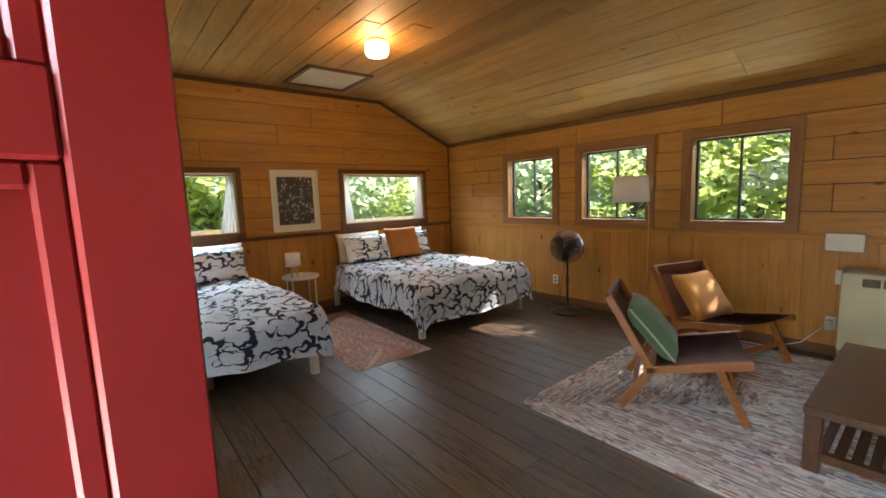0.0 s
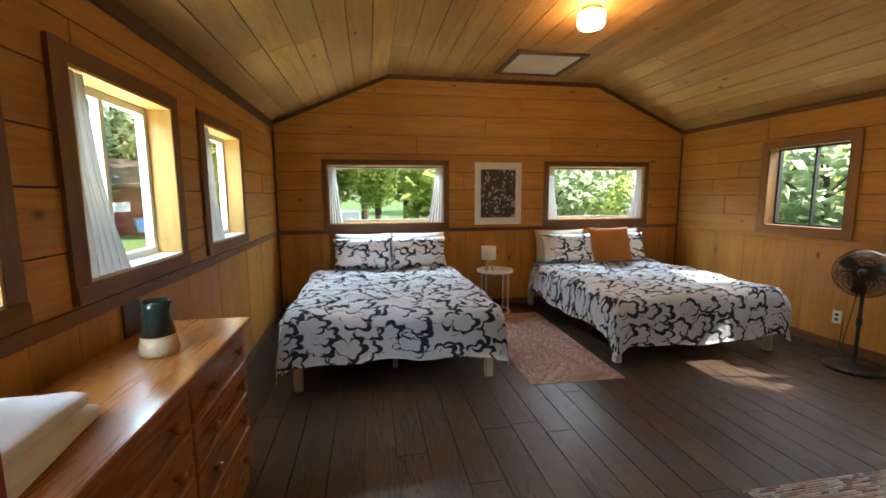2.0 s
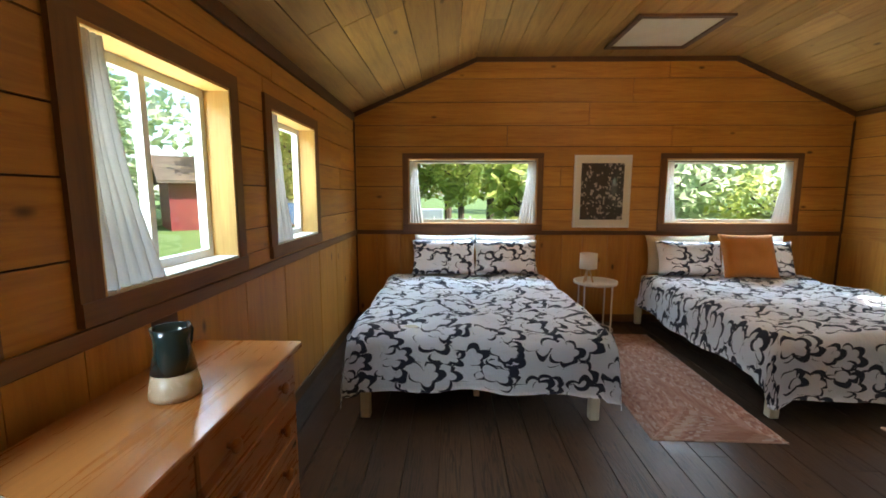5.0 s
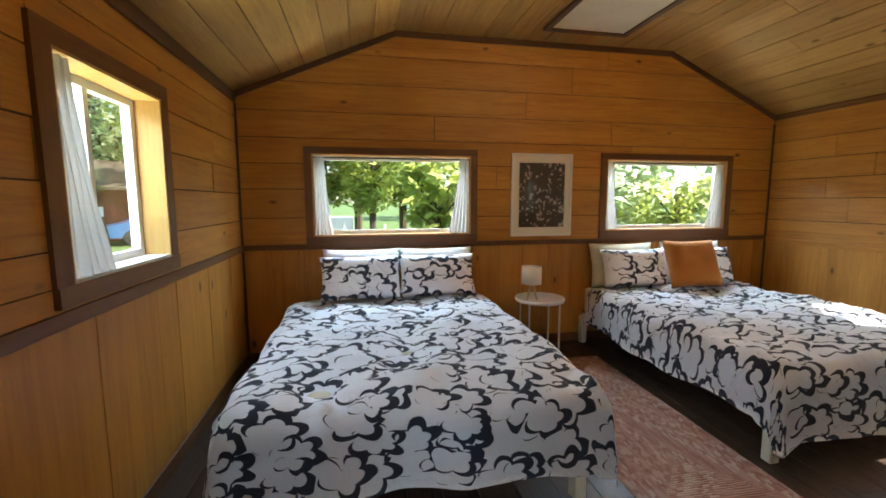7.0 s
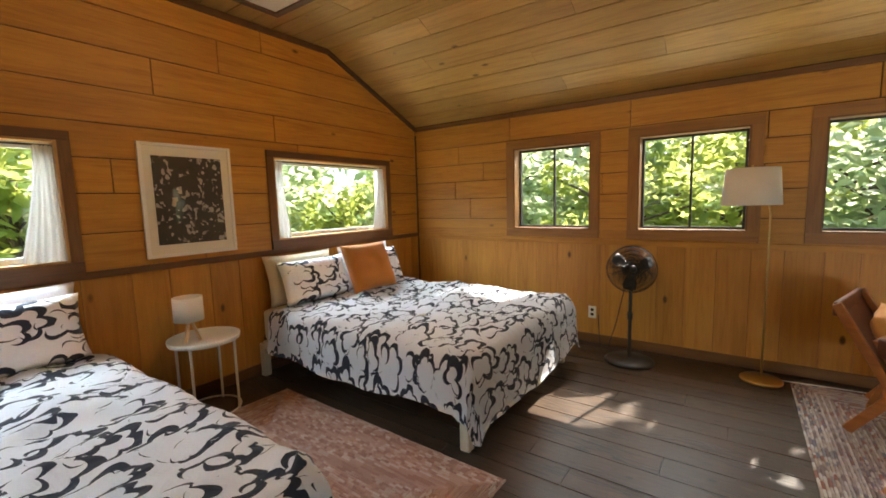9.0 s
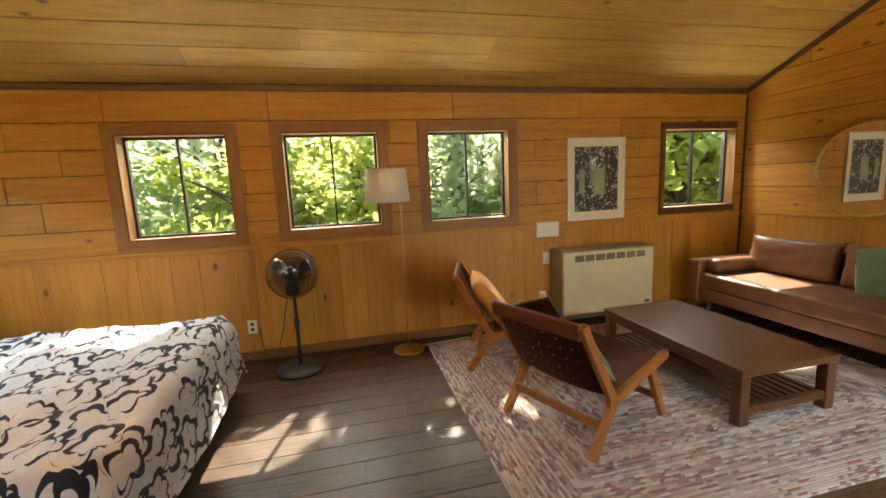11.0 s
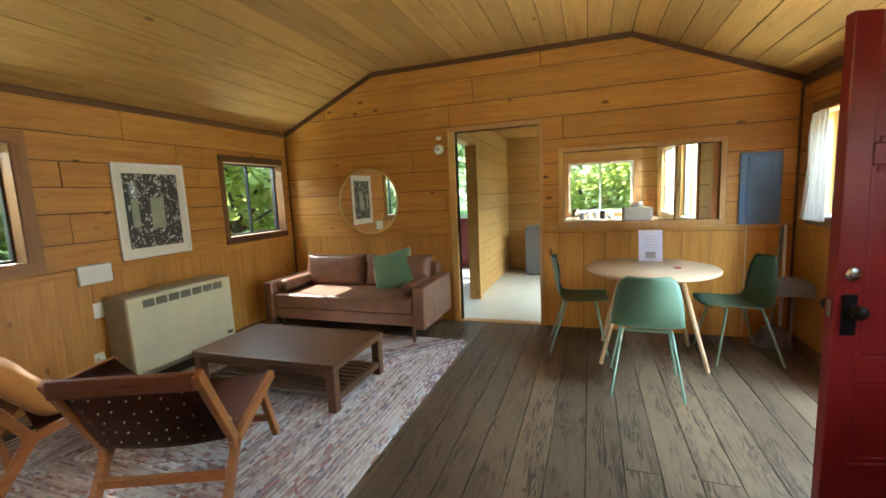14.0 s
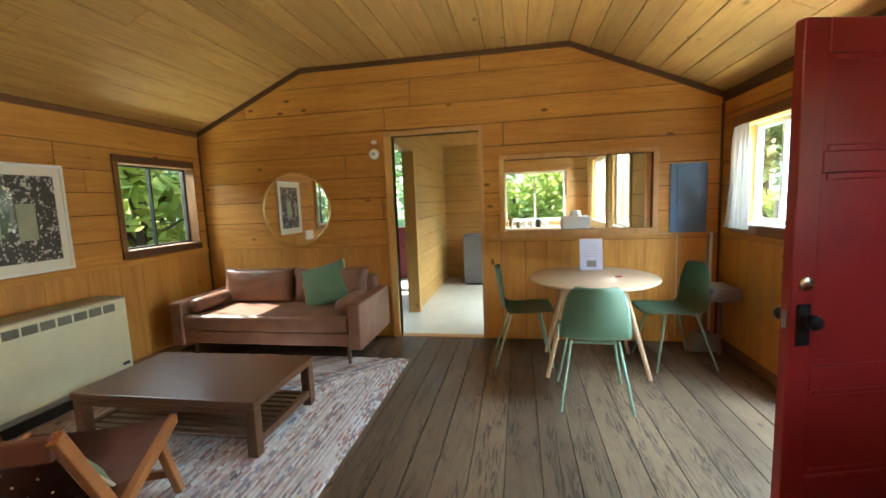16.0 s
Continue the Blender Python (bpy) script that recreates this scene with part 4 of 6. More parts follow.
# ---- rugs ----
def rug(name, m, w, l, mat, label, rows, twist):
    """Rings of braid from the hem inwards, each braid a chain of slanting twists."""
    r = thing(name, m, label, "rug")
    rng = random.Random(rows)
    step = min(w, l) / 2 / rows
    for k in range(rows):
        verts, faces = [], []
        i = (k + 0.5) * step
        corners = [(i, i), (w - i, i), (w - i, l - i), (i, l - i)]
        for (ax, ay), (bx, by) in zip(corners, corners[1:] + corners[:1]):
            ln = math.hypot(bx - ax, by - ay)
            if ln < 0.01:
                continue
            ux, uy = (bx - ax) / ln, (by - ay) / ln
            s1 = -step / 2
            while s1 < ln + step / 2 - 0.004:
                s0 = s1 + 0.001
                s1 = min(s0 + twist * rng.uniform(0.55, 1.6), ln + step / 2)
                h = 0.0082 + rng.uniform(-0.0014, 0.0016)
                sk = twist * 0.12
                o = rng.uniform(-0.0012, 0.0012)
                base = len(verts)
                for s_, d, z in ((s0 - sk, -0.45, 0.001), (s0, -0.2, h), (s0, 0.2, h), (s0 + sk, 0.45, 0.001), (s1 - sk, -0.45, 0.001), (s1, -0.2, h), (s1, 0.2, h), (s1 + sk, 0.45, 0.001)):
                    dd = d * step + o
                    verts.append((ax + ux * s_ - uy * dd, ay + uy * s_ + ux * dd, z))
                faces += [tuple(base + j for j in f) for f in ((0, 4, 5, 1), (1, 5, 6, 2), (2, 6, 7, 3), (0, 1, 2, 3), (4, 7, 6, 5))]
        me = bpy.data.meshes.new("braid")
        me.from_pydata(verts, [], faces)
        me.materials.append(mat)
        new("braid", me).parent = r
    return r


rug("rug", pose(2.76, 0.62, 0), 2.28, 2.93, rug_mat, "large braided rag rug in grey, cream and rust", 78, 0.036)
rug("runner_rug", pose(2.20, 4.80, 0, 0, 0, -1.5), 0.76, 1.85, runner_mat, "braided dusty pink jute runner beside the bed", 26, 0.030)

# ---- dresser ----
dr = thing("dresser", pose(0.05, 2.80, 0), "lacquered knotty pine dresser with eight drawers", "dresser")
DD, DL, DHH = 0.385, 1.29, 0.83
part("top", box(-0.0, -0.01, DHH - 0.026, DD + 0.03, DL + 0.012, DHH, 0.004), dresser_wood, dr)
part("side", box(0.0, 0.0, 0.05, DD, 0.02, DHH - 0.027, 0.002), dresser_wood, dr)
part("side", box(0.0, DL - 0.02, 0.05, DD, DL, DHH - 0.027, 0.002), dresser_wood, dr)
part("back", box(0.0, 0.021, 0.05, 0.012, DL - 0.021, DHH - 0.027), dresser_wood, dr)
part("divider", box(0.013, DL / 2 - 0.011, 0.05, DD - 0.002, DL / 2 + 0.011, DHH - 0.027), dresser_wood, dr)
part("plinth", box(0.02, 0.021, 0.0, DD - 0.012, DL - 0.021, 0.08, 0.002), dresser_wood, dr)
for c in range(2):
    y0 = 0.024 + c * (DL / 2 - 0.01)
    y1 = y0 + DL / 2 - 0.04
    zb = [0.085, 0.30, 0.475, 0.635, 0.80]
    for a, b in zip(zb, zb[1:]):
        d = part("drawer", box(DD - 0.02, y0, a + 0.004, DD + 0.006, y1, b - 0.004, 0.005), dresser_wood, dr)
        for f in (0.22, 0.78):
            part("knob", lathe([(0.009, 0), (0.009, 0.012), (0.02, 0.02), (0.021, 0.03), (0.012, 0.036)], 14, pose(DD + 0.005, y0 + (y1 - y0) * f, 0.5 * (a + b), 0, 90, 0)), dresser_wood, d, "turned wooden knob", True)

jug = thing("jug", pose(0.265, 3.655, DHH), "stoneware jug, dark green glaze over buff foot", "jug")
prof = [(0.055, 0.0), (0.066, 0.004), (0.066, 0.02), (0.056, 0.075)]
part("foot", lathe(prof + [(0.05, 0.075)], 28), ceramic_cream, jug, "buff unglazed foot", True)
part("body", lathe([(0.052, 0.074), (0.0575, 0.075), (0.046, 0.14), (0.044, 0.16), (0.051, 0.20), (0.047, 0.20), (0.040, 0.16), (0.04, 0.09), (0.02, 0.08)], 28), ceramic_green, jug, "", True)
bm = bmesh.new()
add_tube(bm, [(0.0, 0.046, 0.185), (0.0, 0.075, 0.188), (0.0, 0.088, 0.165), (0.0, 0.078, 0.13), (0.0, 0.05, 0.105)], 0.008, 8)
part("handle", bm, ceramic_green, jug, "", True)


def folded_towel(w, l, h, seed):
    """A towel folded in three, its rounded fold to the front, its loft uneven."""
    bm = bmesh.new()
    prof = [(0.0, 0.0), (0.0, 0.33), (0.0, 0.66), (0.0, 1.0), (0.25, 1.0), (0.6, 1.02), (0.86, 1.0), (0.97, 0.86), (1.0, 0.68), (0.95, 0.5), (1.0, 0.34), (0.97, 0.12), (0.86, 0.0), (0.4, 0.0)]
    rings = []
    for i in range(15):
        y = l * (i / 14 - 0.5)
        sag = 1 - 0.10 * (abs(2 * i / 14 - 1) ** 3)
        rings.append([bm.verts.new((w * (u - 0.5) * (1 + 0.03 * noise.noise(Vector((y * 9, u, seed)))), y + 0.006 * noise.noise(Vector((u * 5, v * 5, seed + i // 14))), h * v * sag * (1 + (0.10 * noise.noise(Vector((u * 3, y * 12, seed))) if v > 0.3 else 0)))) for u, v in prof])
    n = len(prof)
    for a, b in zip(rings, rings[1:]):
        for q in range(n):
            bm.faces.new((a[q], a[(q + 1) % n], b[(q + 1) % n], b[q]))
    bm.faces.new(rings[0][::-1]), bm.faces.new(rings[-1])
    bmesh.ops.recalc_face_normals(bm, faces=list(bm.faces))
    return bm


tw = thing("towel_stack", pose(0.215, 2.98, DHH, 0, 0, 7), "stack of folded white towels on the dresser", "towels")
part("towel", folded_towel(0.27, 0.34, 0.05, 1), linen_white, tw, "", True, pose(0.01, 0.01, 0.001))
part("towel", folded_towel(0.25, 0.32, 0.045, 5), linen_white, tw, "", True, pose(0.0, 0.0, 0.052, 0, 0, -5))
bm = bmesh.new()
add_tube(bm, [(-0.10, -0.12, 0.0), (-0.085, -0.06, 0.0), (-0.075, 0.0, 0.0), (-0.07, 0.07, 0.0)], 0.046, 18)
part("rolled_towel", bm, linen_white, tw, "", True, pose(0, 0, 0.145))
bn = thing("waste_bin", pose(0.16, 4.32, 0), "dark green metal waste bin beside the dresser", "bin")
part("body", lathe([(0.09, 0.0), (0.115, 0.30), (0.109, 0.30), (0.085, 0.01)], 28), paint("dark green enamel", (0.02, 0.035, 0.025), (0.015, 0.025, 0.02), 0.35), bn, "", True)
solid("wall_panel", box(0.001, 3.93, 0.80, 0.012, 4.06, 0.955, 0.002), trim_dark, "dark square patch of wood on the wall", "panel")

# ---- standing fan ----
fan = thing("standing_fan", pose(4.88, 4.605, 0), "black pedestal fan with wire cage", "fan")
part("base", lathe([(0.001, 0.0), (0.19, 0.0), (0.195, 0.012), (0.17, 0.028), (0.03, 0.045), (0.001, 0.045)], 36), black_metal, fan, "", True)
part("pole", rod((0, 0, 0.04), (0, 0, 0.72), 0.014), black_metal, fan)
part("collar", rod((0, 0, 0.36), (0, 0, 0.42), 0.021), black_metal, fan)
hm = pose(0, 0, 0.78, 80, 0, -68)
part("motor", lathe([(0.001, -0.14), (0.05, -0.13), (0.06, -0.05), (0.055, -0.01), (0.001, 0.0)], 24, hm), black_metal, fan, "", True)
part("hub", lathe([(0.03, 0.0), (0.035, 0.03), (0.028, 0.055), (0.001, 0.06)], 20, hm), black_metal, fan, "", True)
cage = bmesh.new()
for r_, z_ in ((0.187, -0.02), (0.19, 0.02), (0.187, 0.05), (0.15, 0.07), (0.12, 0.083), (0.08, 0.085), (0.12, -0.05)):
    add_tube(cage, [hm @ Vector((r_ * math.cos(a), r_ * math.sin(a), z_)) for a in np.linspace(0, 2 * math.pi, 33)], 0.004 if r_ > 0.2 else 0.002, 5)
for k in range(84):
    a = 2 * math.pi * k / 84
    for zz in (0.07, -0.05):
        add_tube(cage, [hm @ Vector((q * math.cos(a), q * math.sin(a), z)) for q, z in ((0.03, zz + 0.01), (0.12, zz + (0.012 if zz > 0 else 0.0)), (0.175, 0.04 if zz > 0 else -0.02), (0.189, 0.02))], 0.0019, 4)
part("cage", cage, fan_cage_mat, fan, "black wire cage")
for k in range(3):
    bm = bmesh.new()
    a0 = k * 2 * math.pi / 3 + 0.4
    rows = []
    for i in range(7):
        q = 0.03 + 0.14 * i / 6
        wd = 0.35 + 0.5 * math.sin(math.pi * (0.15 + 0.75 * i / 6))
        rows.append([(bm.verts.new(hm @ Vector((q * math.cos(a0 + wd * (f - 0.5)), q * math.sin(a0 + wd * (f - 0.5)), 0.02 + 0.035 * (f - 0.5))))) for f in (0, 0.33, 0.66, 1)])
    for a, b in zip(rows, rows[1:]):
        for i in range(3):
            bm.faces.new((a[i], a[i + 1], b[i + 1], b[i]))
    bmesh.ops.solidify(bm, geom=list(bm.faces), thickness=0.003)
    part("blade", bm, black_metal, fan, "", True)
bm = bmesh.new()
add_tube(bm, [(0.02, 0.05, 0.62), (0.06, 0.12, 0.3), (0.13, 0.2, 0.05), (0.25, 0.3, 0.02), (0.3, 0.33, 0.2), (0.315, 0.335, 0.28)], 0.004, 6)
part("cord", bm, black_metal, fan)

# ---- floor lamp ----
fl = thing("floor_lamp", pose(4.98, 3.72, 0), "slim brass floor lamp with white drum shade", "lamp")
part("base", lathe([(0.001, 0.0), (0.13, 0.0), (0.132, 0.012), (0.12, 0.02), (0.012, 0.028)], 36), brass, fl, "", True)
LX, LY = -0.14, 0.12
bm = bmesh.new()
add_tube(bm, [(0, 0, 0.02), (0, 0, 0.7), (0, 0, 1.24), (LX * 0.15, LY * 0.15, 1.30), (LX * 0.6, LY * 0.6, 1.33), (LX, LY, 1.335)], 0.0075, 10)
part("pole", bm, brass, fl, "", True)
part("stem", rod((LX, LY, 1.33), (LX, LY, 1.515), 0.006), brass, fl)
part("shade", lathe([(0.175, 1.29), (0.155, 1.54), (0.151, 1.54), (0.171, 1.29)], 40, pose(LX, LY, 0), True), shade_cloth, fl, "white fabric drum shade", True)
part("finial", lathe([(0.02, 1.515), (0.02, 1.525), (0.006, 1.535), (0.006, 1.56)], 12, pose(LX, LY, 0)), brass, fl)
for a in (30, 150, 270):
    part("spoke", rod((LX, LY, 1.52), (LX + 0.155 * math.cos(radians(a)), LY + 0.155 * math.sin(radians(a)), 1.52), 0.002, None, 6), brass, fl)

# ---- sling chairs ----
def add_beam(bm, a, b, w, h):
    """A bar of rectangular section, w across x and h across the run, in the y-z plane."""
    a, b = Vector(a), Vector(b)
    d = (b - a).normalized()
    n = Vector((0, -d.z, d.y)) * h / 2
    x = Vector((w / 2, 0, 0))
    vs = [bm.verts.new(p + s * x + t * n) for p in (a, b) for s, t in ((-1, -1), (1, -1), (1, 1), (-1, 1))]
    fs = [bm.faces.new([vs[i] for i in f]) for f in ((3, 2, 1, 0), (4, 5, 6, 7), (0, 1, 5, 4), (1, 2, 6, 5), (2, 3, 7, 6), (3, 0, 4, 7))]
    bmesh.ops.bevel(bm, geom=list({e for f in fs for e in f.edges}), offset=0.006, segments=2, profile=0.6, affect='EDGES')
    return bm


def sling_chair(m):
    ch = thing("lounge_chair", m, "low teak lounge chair with studded brown leather sling", "chair", "lounge chairs")
    hw = 0.30
    for s in (-1, 1):
        x = s * hw
        bm = bmesh.new()
        add_beam(bm, (x, 0.02, 0.0), (x, 0.20, 0.27), 0.034, 0.052)
        add_beam(bm, (x, 0.20, 0.25), (x, -0.065, 0.72), 0.034, 0.048)
        part("back_frame", bm, teak, ch)
        part("seat_rail", add_beam(bmesh.new(), (x, 0.15, 0.255), (x, 0.72, 0.375), 0.034, 0.05), teak, ch)
        part("front_leg", add_beam(bmesh.new(), (x, 0.55, 0.33), (x, 0.70, 0.0), 0.034, 0.045), teak, ch)
    part("stretcher", box(-hw + 0.01, 0.085, 0.13, hw - 0.01, 0.115, 0.175, 0.004), teak, ch)
    part("stretcher", box(-hw + 0.01, 0.62, 0.12, hw - 0.01, 0.645, 0.16, 0.004), teak, ch)
    part("crest_rail", box(-hw + 0.005, -0.082, 0.645, hw - 0.005, -0.052, 0.728, 0.012, None, 3), chair_leather, ch, "leather wrapped over the top rail", True)
    for nm, p0, p1, sag in (("back_sling", (0.155, 0.30), (-0.058, 0.70), 0.045), ("seat_sling", (0.215, 0.29), (0.70, 0.392), 0.03)):
        bm = bmesh.new()
        rows = []
        nrm = Vector((0, -(p1[1] - p0[1]), p1[0] - p0[0])).normalized()
        if nrm.z > 0:
            nrm = -nrm
        for i in range(13):
            f = i / 12
            row = []
            for j in range(9):
                u = j / 8
                k = sag * 4 * u * (1 - u) * (0.7 + 0.3 * math.sin(math.pi * f))
                c = Vector((-hw + 0.012 + (2 * hw - 0.024) * u, p0[0] + (p1[0] - p0[0]) * f, p0[1] + (p1[1] - p0[1]) * f)) + (nrm if nm == "seat_sling" else Vector((0, -0.85, -0.3))) * k
                row.append(bm.verts.new(c))
            rows.append(row)
        for a, b in zip(rows, rows[1:]):
            for i in range(8):
                bm.faces.new((a[i], a[i + 1], b[i + 1], b[i]))
        bmesh.ops.solidify(bm, geom=list(bm.faces), thickness=0.006)
        sl = part(nm, bm, chair_leather, ch, "dark tan leather sling", True)
        if nm == "back_sling":
            rr = random.Random(4)
            me = mesh_of("stud", box(-0.0025, -0.002, -0.0025, 0.0025, 0.002, 0.0025), cream_cloth)
            for i in range(2, 11, 2):
                for j in range(1, 8):
                    f, u = (i + rr.uniform(-0.3, 0.3)) / 12, (j + rr.uniform(-0.2, 0.2)) / 8
                    k = sag * 4 * u * (1 - u) * (0.7 + 0.3 * math.sin(math.pi * f))
                    st_ = new("stud", me)
                    st_.parent = sl
                    st_.location = Vector((-hw + 0.012 + (2 * hw - 0.024) * u, p0[0] + (p1[0] - p0[0]) * f, p0[1] + (p1[1] - p0[1]) * f)) + Vector((0, -0.85, -0.3)) * (k + 0.008)
    return ch


def facing(x, y, fx, fy):
    return pose(x, y, 0.0105, 0, 0, math.degrees(math.atan2(-fx, fy)))


CA, CB = facing(3.49, 3.21, 0.38, -0.925), facing(4.70, 3.27, -0.32, -0.95)
a = sling_chair(CA)
copy_thing(a, CB)
for nm, m, mat, lab in (("cushion", CA @ pose(0.0, 0.33, 0.30, 40, 0, 0), green_cloth, "sage green cushion on the lounge chair"), ("cushion", CB @ pose(0.0, 0.32, 0.305, 36, 0, 4), mustard_light, "golden cushion on the lounge chair")):
    th = thing(nm, m, lab, "cushion")
    part("cover", cushion(0.46, 0.44, 0.15, 16, 0.5, 2), mat, th, "", True)
    if mat == green_cloth:
        bm = bmesh.new()
        add_tube(bm, [(-0.21, 0.0, 0.01), (-0.225, 0, 0.2), (-0.225, 0, 0.42), (0, 0, 0.41), (0.225, 0, 0.42), (0.215, 0, 0.2), (0.225, 0, 0.01), (0, 0, 0.018), (-0.22, 0, 0.01)], 0.007, 6)
        part("piping", bm, cream_cloth, th, "cream piping")

# ---- coffee table ----
ct = thing("coffee_table", pose(3.23, 1.48, 0.0105), "dark walnut coffee table with a lower shelf", "coffee table")
TX, TY, TZ = 1.23, 0.69, 0.335
part("top", box(0, 0, TZ - 0.045, TX, TY, TZ, 0.004), table_wood, ct)
for x in (0.006, TX - 0.071):
    for y in (0.006, TY - 0.071):
        part("leg", box(x, y, 0.0, x + 0.065, y + 0.065, TZ - 0.0455, 0.004), leg_wood, ct)
part("apron", box(0.072, 0.012, TZ - 0.085, TX - 0.072, 0.032, TZ - 0.046, 0.002), table_wood, ct)
part("apron", box(0.072, TY - 0.032, TZ - 0.085, TX - 0.072, TY - 0.012, TZ - 0.046, 0.002), table_wood, ct)
part("rail", box(0.012, 0.072, 0.065, 0.05, TY - 0.072, 0.11, 0.002), table_wood, ct)
part("rail", box(TX - 0.05, 0.072, 0.065, TX - 0.012, TY - 0.072, 0.11, 0.002), table_wood, ct)
for k in range(10):
    y = 0.05 + k * (TY - 0.142) / 9
    part("shelf_slat", box(0.051, y, 0.085, TX - 0.051, y + 0.042, 0.10, 0.002), table_wood, ct)

# ---- sofa ----
sf = thing("sofa", pose(3.10, 0.09, 0.0), "brown leather two-seat sofa with bolster cushions", "sofa")
SW, SD = 1.85, 0.80
part("base", box(0.10, 0.02, 0.19, SW - 0.10, SD - 0.02, 0.31, 0.02, None, 3), sofa_leather, sf, "", True)
part("seat_cushion", box(0.125, 0.16, 0.311, SW - 0.125, SD - 0.005, 0.455, 0.035, None, 4), sofa_leather, sf, "", True)
part("back", box(0.10, 0.0, 0.20, SW - 0.10, 0.14, 0.70, 0.03, None, 3), sofa_leather, sf, "", True)
for x in (0.0, SW - 0.12):
    part("arm", box(x, 0.0, 0.17, x + 0.12, SD, 0.575, 0.022, None, 3), sofa_leather, sf, "", True)
for c in (0.53, SW - 0.53):
    part("back_cushion", cushion(0.80, 0.36, 0.17, 18, 0.28, c, pose(c, 0.235, 0.44, 10, 0, 0)), sofa_leather, sf, "", True)
for x in (0.20, SW - 0.20):
    part("bolster", lathe([(0.001, -0.235), (0.05, -0.23), (0.066, -0.21), (0.07, 0.0), (0.066, 0.21), (0.05, 0.23), (0.001, 0.235)], 24, pose(x, 0.50, 0.525, 90, 0, 0)), sofa_leather, sf, "", True)
for x in (0.16, SW - 0.16):
    for y in (0.10, SD - 0.10):
        part("leg", rod((x, y, 0.012 if y > 0.4 else 0.001), (x, y, 0.20), 0.014, 0.024, 14), leg_wood, sf, "tapered wooden leg")
th = thing("cushion", pose(3.60, 0.43, 0.45, 24, 14, 10), "sage green cushion with tan piping on the sofa", "cushion")
part("cover", cushion(0.46, 0.44, 0.14, 16, 0.5, 5, pose(0, 0, -0.02)), green_cloth, th, "", True)
bm = bmesh.new()
add_tube(bm, [(-0.215, 0, -0.01), (-0.215, 0, 0.2), (-0.225, 0, 0.41), (0, 0, 0.395), (0.225, 0, 0.41), (0.215, 0, 0.2), (0.215, 0, -0.01)], 0.007, 6)
part("piping", bm, cream_cloth, th, "tan piping")

# ---- gas heater and wall boxes ----
ht = thing("wall_heater", pose(4.93, 1.315, 0.0), "cream enamel gas wall heater with grille slots", "heater")
part("casing", box(0.03, 0.0, 0.09, 0.274, 0.955, 0.745, 0.012, None, 2), heater_side, ht)
bm = box(0.0, 0.0, 0.14, 0.035, 0.955, 0.735, 0.012, None, 3)
part("front_panel", bm, heater_paint, ht)
for k in range(7):
    y = 0.10 + k * 0.108
    v = part("vent", box(-0.004, y, 0.645, 0.004, y + 0.092, 0.705, 0.002), grille_grey, ht, "grey louvred slot")
part("plinth", box(0.05, 0.02, 0.0, 0.25, 0.935, 0.09), black_metal, ht)
part("badge", box(-0.003, 0.03, 0.19, 0.002, 0.09, 0.215, 0.001), black_metal, ht)
solid("thermostat_box", box(W - 0.035, 2.18, 0.865, W - 0.002, 2.41, 1.01, 0.006), white_plastic, "white plastic control box on the wall", "control box")
for nm, y, z in (("wall_outlet", 5.0, 0.295), ("wall_outlet", 2.342, 0.272), ("wall_switch", 2.30, 0.655)):
    o = thing(nm, pose(W - 0.002, y, z), "white plastic plate on the wall", "outlet")
    part("plate", box(-0.008, -0.036, -0.058, 0.0, 0.036, 0.058, 0.002), white_plastic, o)
    for s in (-1, 1):
        part("socket", box(-0.0105, -0.014, s * 0.022 - 0.013, -0.007, 0.014, s * 0.022 + 0.013, 0.001), black_metal if nm == "wall_outlet" and y > 3 else white_plastic, o)
bm = bmesh.new()
add_tube(bm, [(5.17, 2.35, 0.27), (5.13, 2.38, 0.25), (5.10, 2.5, 0.1), (5.08, 2.7, 0.012), (5.06, 3.2, 0.012), (5.02, 3.6, 0.012)], 0.004, 6)
add_box(bm, 5.15, 2.325, 0.25, 5.196, 2.375, 0.305, 0.008)
solid("power_cord", bm, white_plastic, "white cord and plug trailing along the wall", "cord")

# ---- pictures, mirror ----
def picture(m, w, h, art, label):
    """A framed print in the x-z plane that faces -y."""
    p = thing("framed_print", m, label, "picture")
    f = 0.022
    part("frame", box(-w / 2, -0.022, 0, -w / 2 + f, 0, h, 0.002), white_plastic, p)
    part("frame", box(w / 2 - f, -0.022, 0, w / 2, 0, h, 0.002), white_plastic, p)
    part("frame", box(-w / 2 + f, -0.022, 0, w / 2 - f, 0, f, 0.002), white_plastic, p)
    part("frame", box(-w / 2 + f, -0.022, h - f, w / 2 - f, 0, h, 0.002), white_plastic, p)
    part("mat", box(-w / 2 + f, -0.012, f, w / 2 - f, -0.004, h - f), cream_paper, p)
    # two thin pale rectangles laid over the print
    if art == art_wood:
        for x0, x1, z0, z1 in ((-0.03, 0.09, 0.24, 0.50), (-0.19, -0.13, 0.26, 0.49)):
            part("pale_rectangle", box(x0, -0.0175, z0, x1, -0.016, z1), pale_patch, p, "pale rectangle over the print")
    part("print", box(-w / 2 + 0.075, -0.0155, 0.085, w / 2 - 0.075, -0.0125, h - 0.085), art, p, "dark print with pale leaves")
    return p


